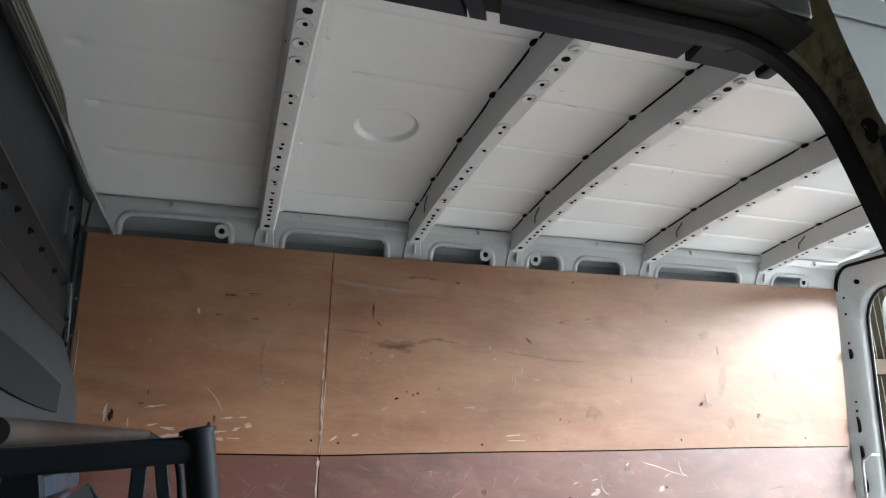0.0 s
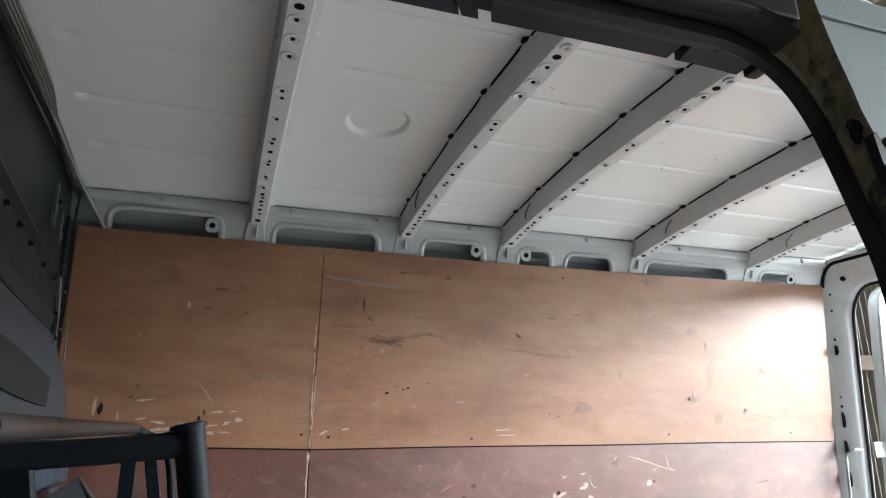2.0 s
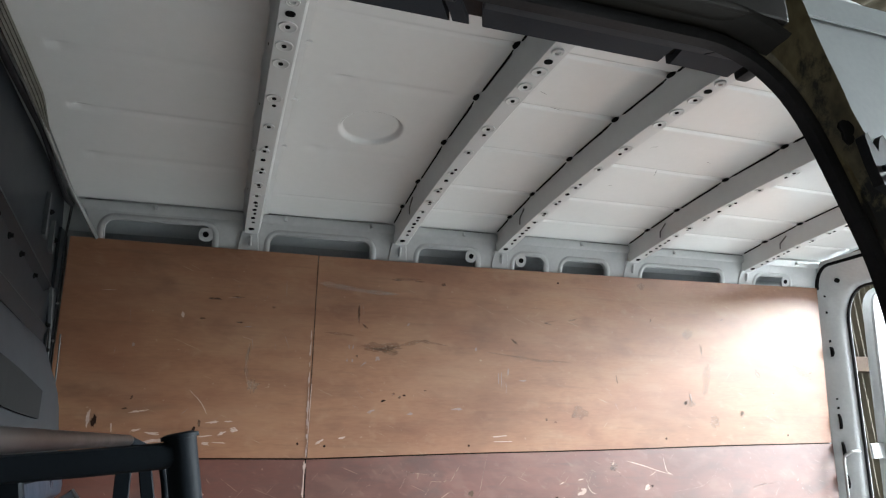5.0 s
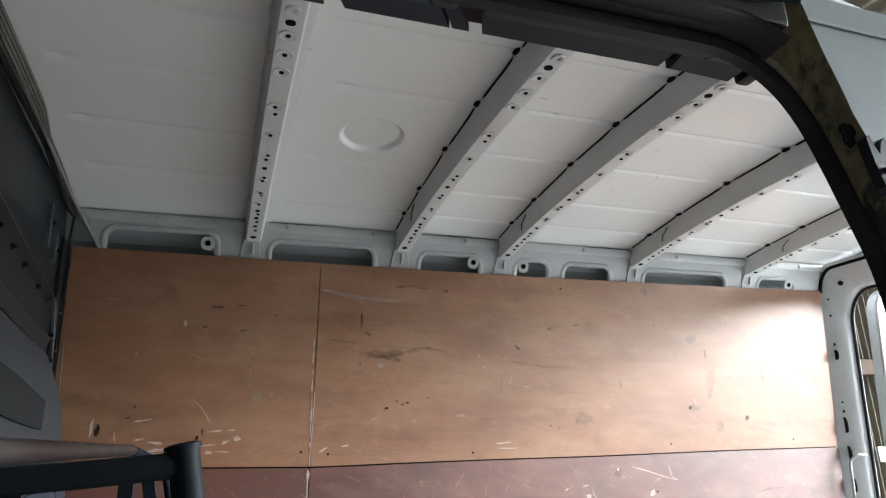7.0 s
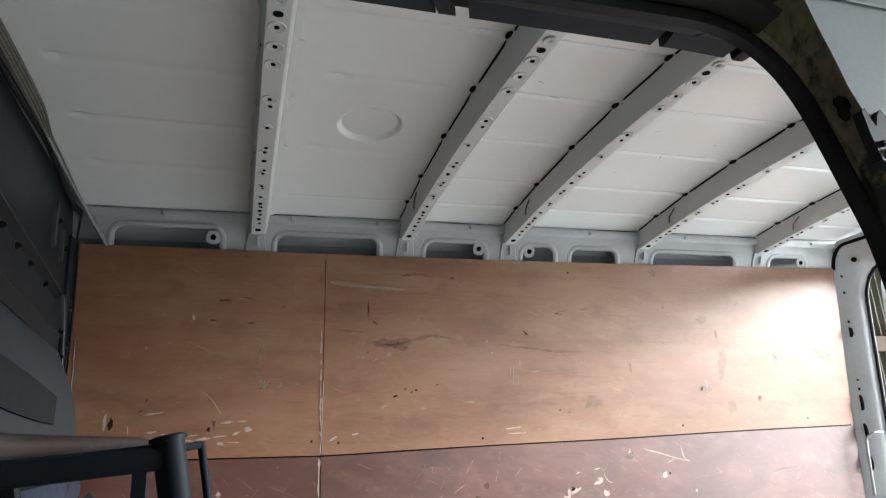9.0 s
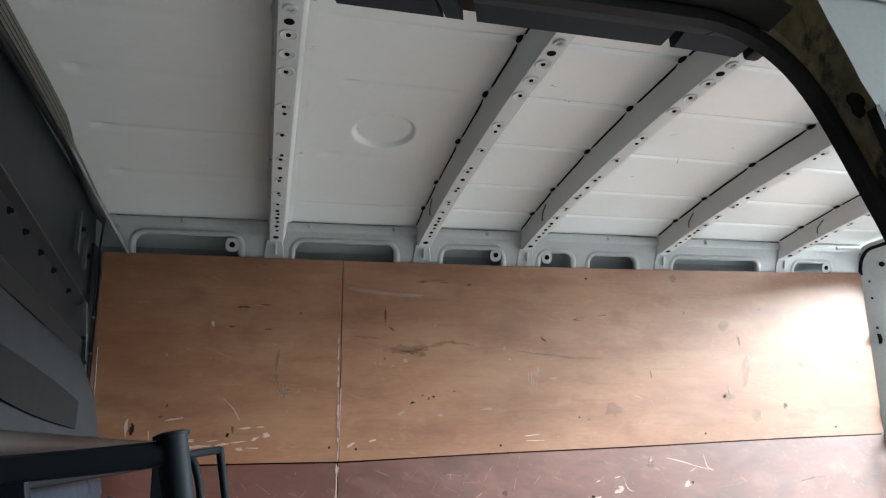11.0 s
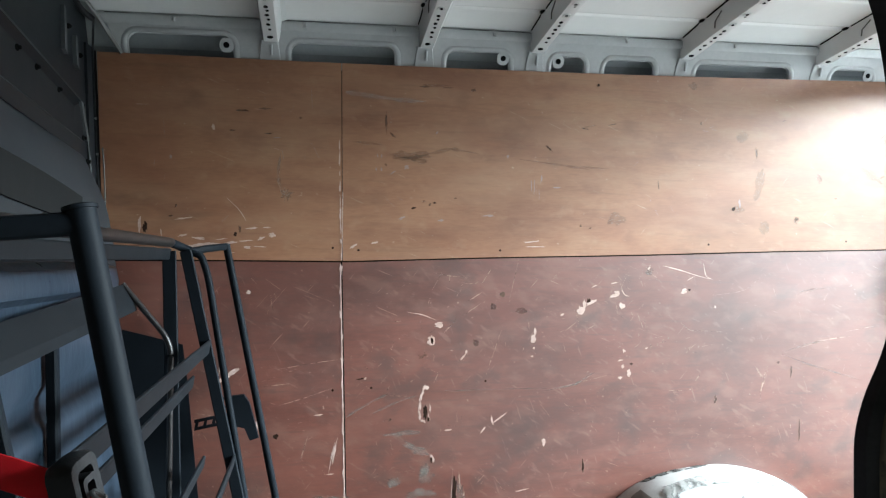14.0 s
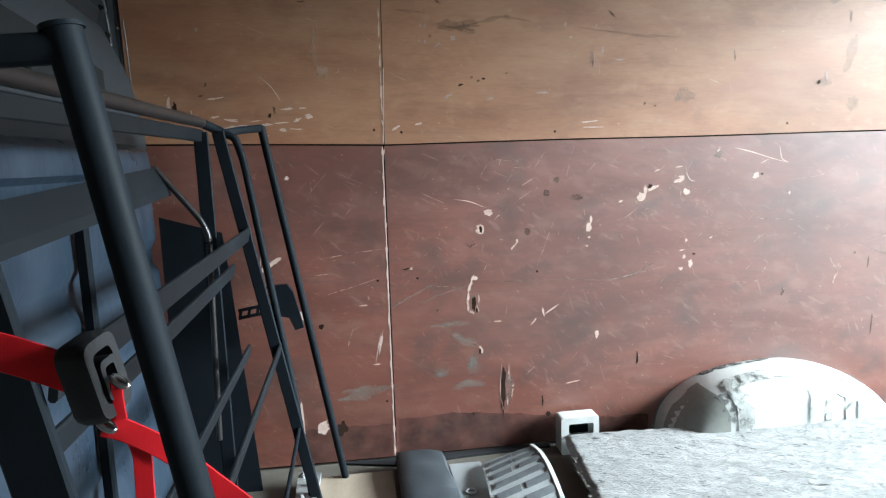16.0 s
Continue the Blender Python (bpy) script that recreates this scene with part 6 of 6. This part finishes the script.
for x, z, w, h, a in ((0.733, 1.748, 0.05, 0.008, 0), (0.859, 1.718, 0.016, 0.008, 0), (0.62, 1.67, 0.022, 0.007, 0), (0.422, 1.404, 0.008, 0.014, -20), (0.403, 1.369, 0.020, 0.006, 10), (0.635, 1.319, 0.012, 0.03, 0)):
    splinter(tan_left, HIGH, x, z, w, h, a, RUB, "rub")
# dark smear with a drawn-out tail, and a pale wiped streak above it
splinter(tan_right, HIGH, 1.256, 1.582, 0.17, 0.050, -5, SMEAR, "stain", ragged=0.6)
splinter(tan_right, HIGH, 1.285, 1.576, 0.11, 0.034, -10, SMEAR, "stain", 0.0009, 0.6)
scratch(tan_right, HIGH, ((1.30, 1.585), (1.36, 1.600), (1.415, 1.613), (1.445, 1.609), (1.52, 1.597)), 0.0065, SMEAR)
scratch(tan_right, HIGH, ((1.691, 1.576), (1.856, 1.555), (1.98, 1.538)), 0.005, SMEAR)
scratch(tan_right, HIGH, ((1.02, 1.815), (1.071, 1.807), (1.193, 1.791), (1.32, 1.787)), 0.010, WIPE)
for x, z, w, h, a in ((1.317, 1.843, 0.05, 0.008, 0), (1.404, 1.842, 0.06, 0.006, 0), (1.505, 1.835, 0.025, 0.010, 0), (1.169, 1.717, 0.010, 0.045, 0), (1.195, 1.66, 0.03, 0.008, -40), (1.166, 1.552, 0.012, 0.010, 0),
                      (1.309, 1.416, 0.014, 0.010, 0), (1.332, 1.403, 0.016, 0.012, 0), (1.947, 1.314, 0.010, 0.010, 0), (1.987, 1.305, 0.012, 0.006, 0), (1.433, 1.427, 0.012, 0.006, 0), (1.806, 1.622, 0.04, 0.008, -35)):
    splinter(tan_right, HIGH, x, z, w, h, a, RUB, "rub")
for x, z, w, h, a in ((1.136, 1.585, 0.006, 0.018, 8), (1.151, 1.585, 0.006, 0.018, -8), (1.245, 1.544, 0.022, 0.018, 0), (1.192, 1.522, 0.03, 0.006, 35), (1.363, 1.674, 0.022, 0.006, 50), (1.642, 1.586, 0.012, 0.012, 0), (1.226, 1.353, 0.03, 0.010, 30),
                      (1.375, 1.343, 0.03, 0.008, 8), (1.564, 1.359, 0.05, 0.010, 0), (1.842, 1.467, 0.04, 0.006, 0), (1.738, 1.473, 0.004, 0.05, 0), (1.75, 1.473, 0.004, 0.05, 0)):
    splinter(tan_right, HIGH, x, z, w, h, a, BARE, "scuff", ragged=0.5)
for x, z, w, h, a in ((1.169, 1.703, 0.012, 0.08, 0), (1.100, 1.630, 0.10, 0.016, -6), (1.36, 1.848, 0.10, 0.010, 0), (1.812, 1.619, 0.035, 0.010, -45),
                      (1.99, 1.546, 0.14, 0.010, -4), (1.974, 1.707, 0.06, 0.006, 8), (2.428, 1.878, 0.05, 0.03, 0)):
    splinter(tan_right, HIGH, x, z, w, h, a, SMEAR, "stain")
for x, z, w, h, a in ((2.663, 1.672, 0.07, 0.05, 40), (2.732, 1.61, 0.012, 0.05, 12), (2.749, 1.476, 0.05, 0.13, -14), (2.65, 1.375, 0.06, 0.04, 0), (2.78, 1.297, 0.06, 0.06, -40), (3.042, 1.501, 0.02, 0.05, 20),
                      (3.302, 1.522, 0.13, 0.04, -30), (2.935, 1.327, 0.03, 0.03, 0), (3.356, 1.661, 0.06, 0.02, 30), (2.10, 1.34, 0.08, 0.06, 0)):
    splinter(tan_right, HIGH, x, z, w, h, a, SMUDGE, "stain")
# dark band along the floor with a wavy upper edge
for owner, x0, x1, top in ((red_right, 1.01, 2.02, 0.165), (red_left, 0.62, 0.985, 0.15)):
    bm = bmesh.new()
    loft(bm, [[Vector((x, LOWF(z) - 0.0004, z)) for z in (0.014, 0.04, top - 0.12 * max(0.0, x - 1.35) ** 0.8 * (x < 1.9) - 0.07 * (x >= 1.9) + 0.012 * noise.noise(Vector((x * 7, 0, 2))) + 0.008 * noise.noise(Vector((x * 30, 0, 5))))] for x in np.linspace(x0, x1, 60)])
    part("dark_band", bm, DARK_MARK, owner, "dark wavy-edged band along the floor")
# dark ticks and rubs low in the light
for x, z, w, h, a in ((2.734, 1.609, 0.008, 0.035, 0), (2.937, 1.331, 0.030, 0.020, 40), (3.052, 1.506, 0.006, 0.035, 25), (2.078, 1.717, 0.05, 0.005, 12), (2.47, 1.729, 0.008, 0.014, 0), (3.355, 1.684, 0.035, 0.006, 30),
                      (3.365, 1.511, 0.025, 0.008, 20), (2.86, 1.746, 0.02, 0.006, 30), (3.13, 1.418, 0.012, 0.008, 0), (2.284, 1.474, 0.006, 0.05, 8), (1.962, 1.698, 0.04, 0.005, -10)):
    splinter(tan_right, HIGH, x, z, w, h, a, RUB, "rub")
# hairlines, too fine and many to pick apart
for owner, face, x0, x1, z0, z1, n, seed in ((red_right, LOWF, 1.02, 3.3, 0.1, 1.16, 260, 2), (red_left, LOWF, 0.25, 0.97, 0.1, 1.16, 110, 3), (tan_right, HIGH, 1.02, 3.4, 1.22, 1.88, 26, 5), (tan_left, HIGH, 0.25, 0.97, 1.24, 1.88, 14, 6)):
    rnd = random.Random(seed)
    bm = bmesh.new()
    cx, cz = 0.5 * (x0 + x1), 0.5 * (z0 + z1)
    for k in range(n):
        if k % 4 == 0:
            cx, cz = rnd.uniform(x0, x1), rnd.uniform(z0, z1)
            if owner is red_right and rnd.random() < 0.6:
                cx = x0 + (cx - x0) * 0.55
            tilt = rnd.choice((rnd.uniform(-10, 10), rnd.uniform(25, 65), rnd.uniform(-65, -30), rnd.uniform(80, 100)))
        x, z, a = cx + rnd.gauss(0, 0.05), cz + rnd.gauss(0, 0.035), tilt + rnd.gauss(0, 14)
        if not (x0 < x < x1 and z0 < z < z1):
            continue
        length, w = rnd.choice((0.012, 0.02, 0.03, 0.06)) * rnd.uniform(0.5, 1.4), rnd.choice((0.00025, 0.0004, 0.0004, 0.0007))
        u = Vector((math.cos(radians(a)), 0, math.sin(radians(a))))
        s = Vector((-u.z, 0, u.x)) * w
        pts = [Vector((x, 0, z)) + u * length * t + s * (rnd.uniform(-4, 4) * t * (1 - t)) for t in (0, 0.35, 0.7, 1)]
        quad = [p + s * q for p, q in zip(pts, (0.2, 1, 0.8, 0.1))] + [p - s * q for p, q in zip(pts[::-1], (0.1, 0.8, 1, 0.2))]
        bm.faces.new([bm.verts.new((p.x, face(p.z) - 0.0005, p.z)) for p in quad])
    tagged(part("scratch_web", bm, HAIR if owner in (red_right, red_left) else BARE, owner), kind="stuff")
# screw heads
for owner, face, spots in ((tan_right, HIGH, ((1.06, 1.235), (1.611, 1.223), (2.519, 1.230), (3.193, 1.231), (2.015, 1.870))), (tan_left, HIGH, ((0.965, 1.245),)),
                           (red_right, LOWF, ((1.10, 0.71), (1.55, 0.71), (1.30, 0.16))), (red_left, LOWF, ((0.955, 0.71), (0.97, 0.24)))):
    for x, z in spots:
        bm = bmesh.new()
        lathe(bm, [(0.0045, -0.002), (0.0045, 0.0008), (0.002, 0.0002)], Matrix.Translation((x, face(z), z)) @ Euler((radians(90), 0, 0)).to_matrix().to_4x4(), 8)
        part("screw", bm, HOLLOW, owner)
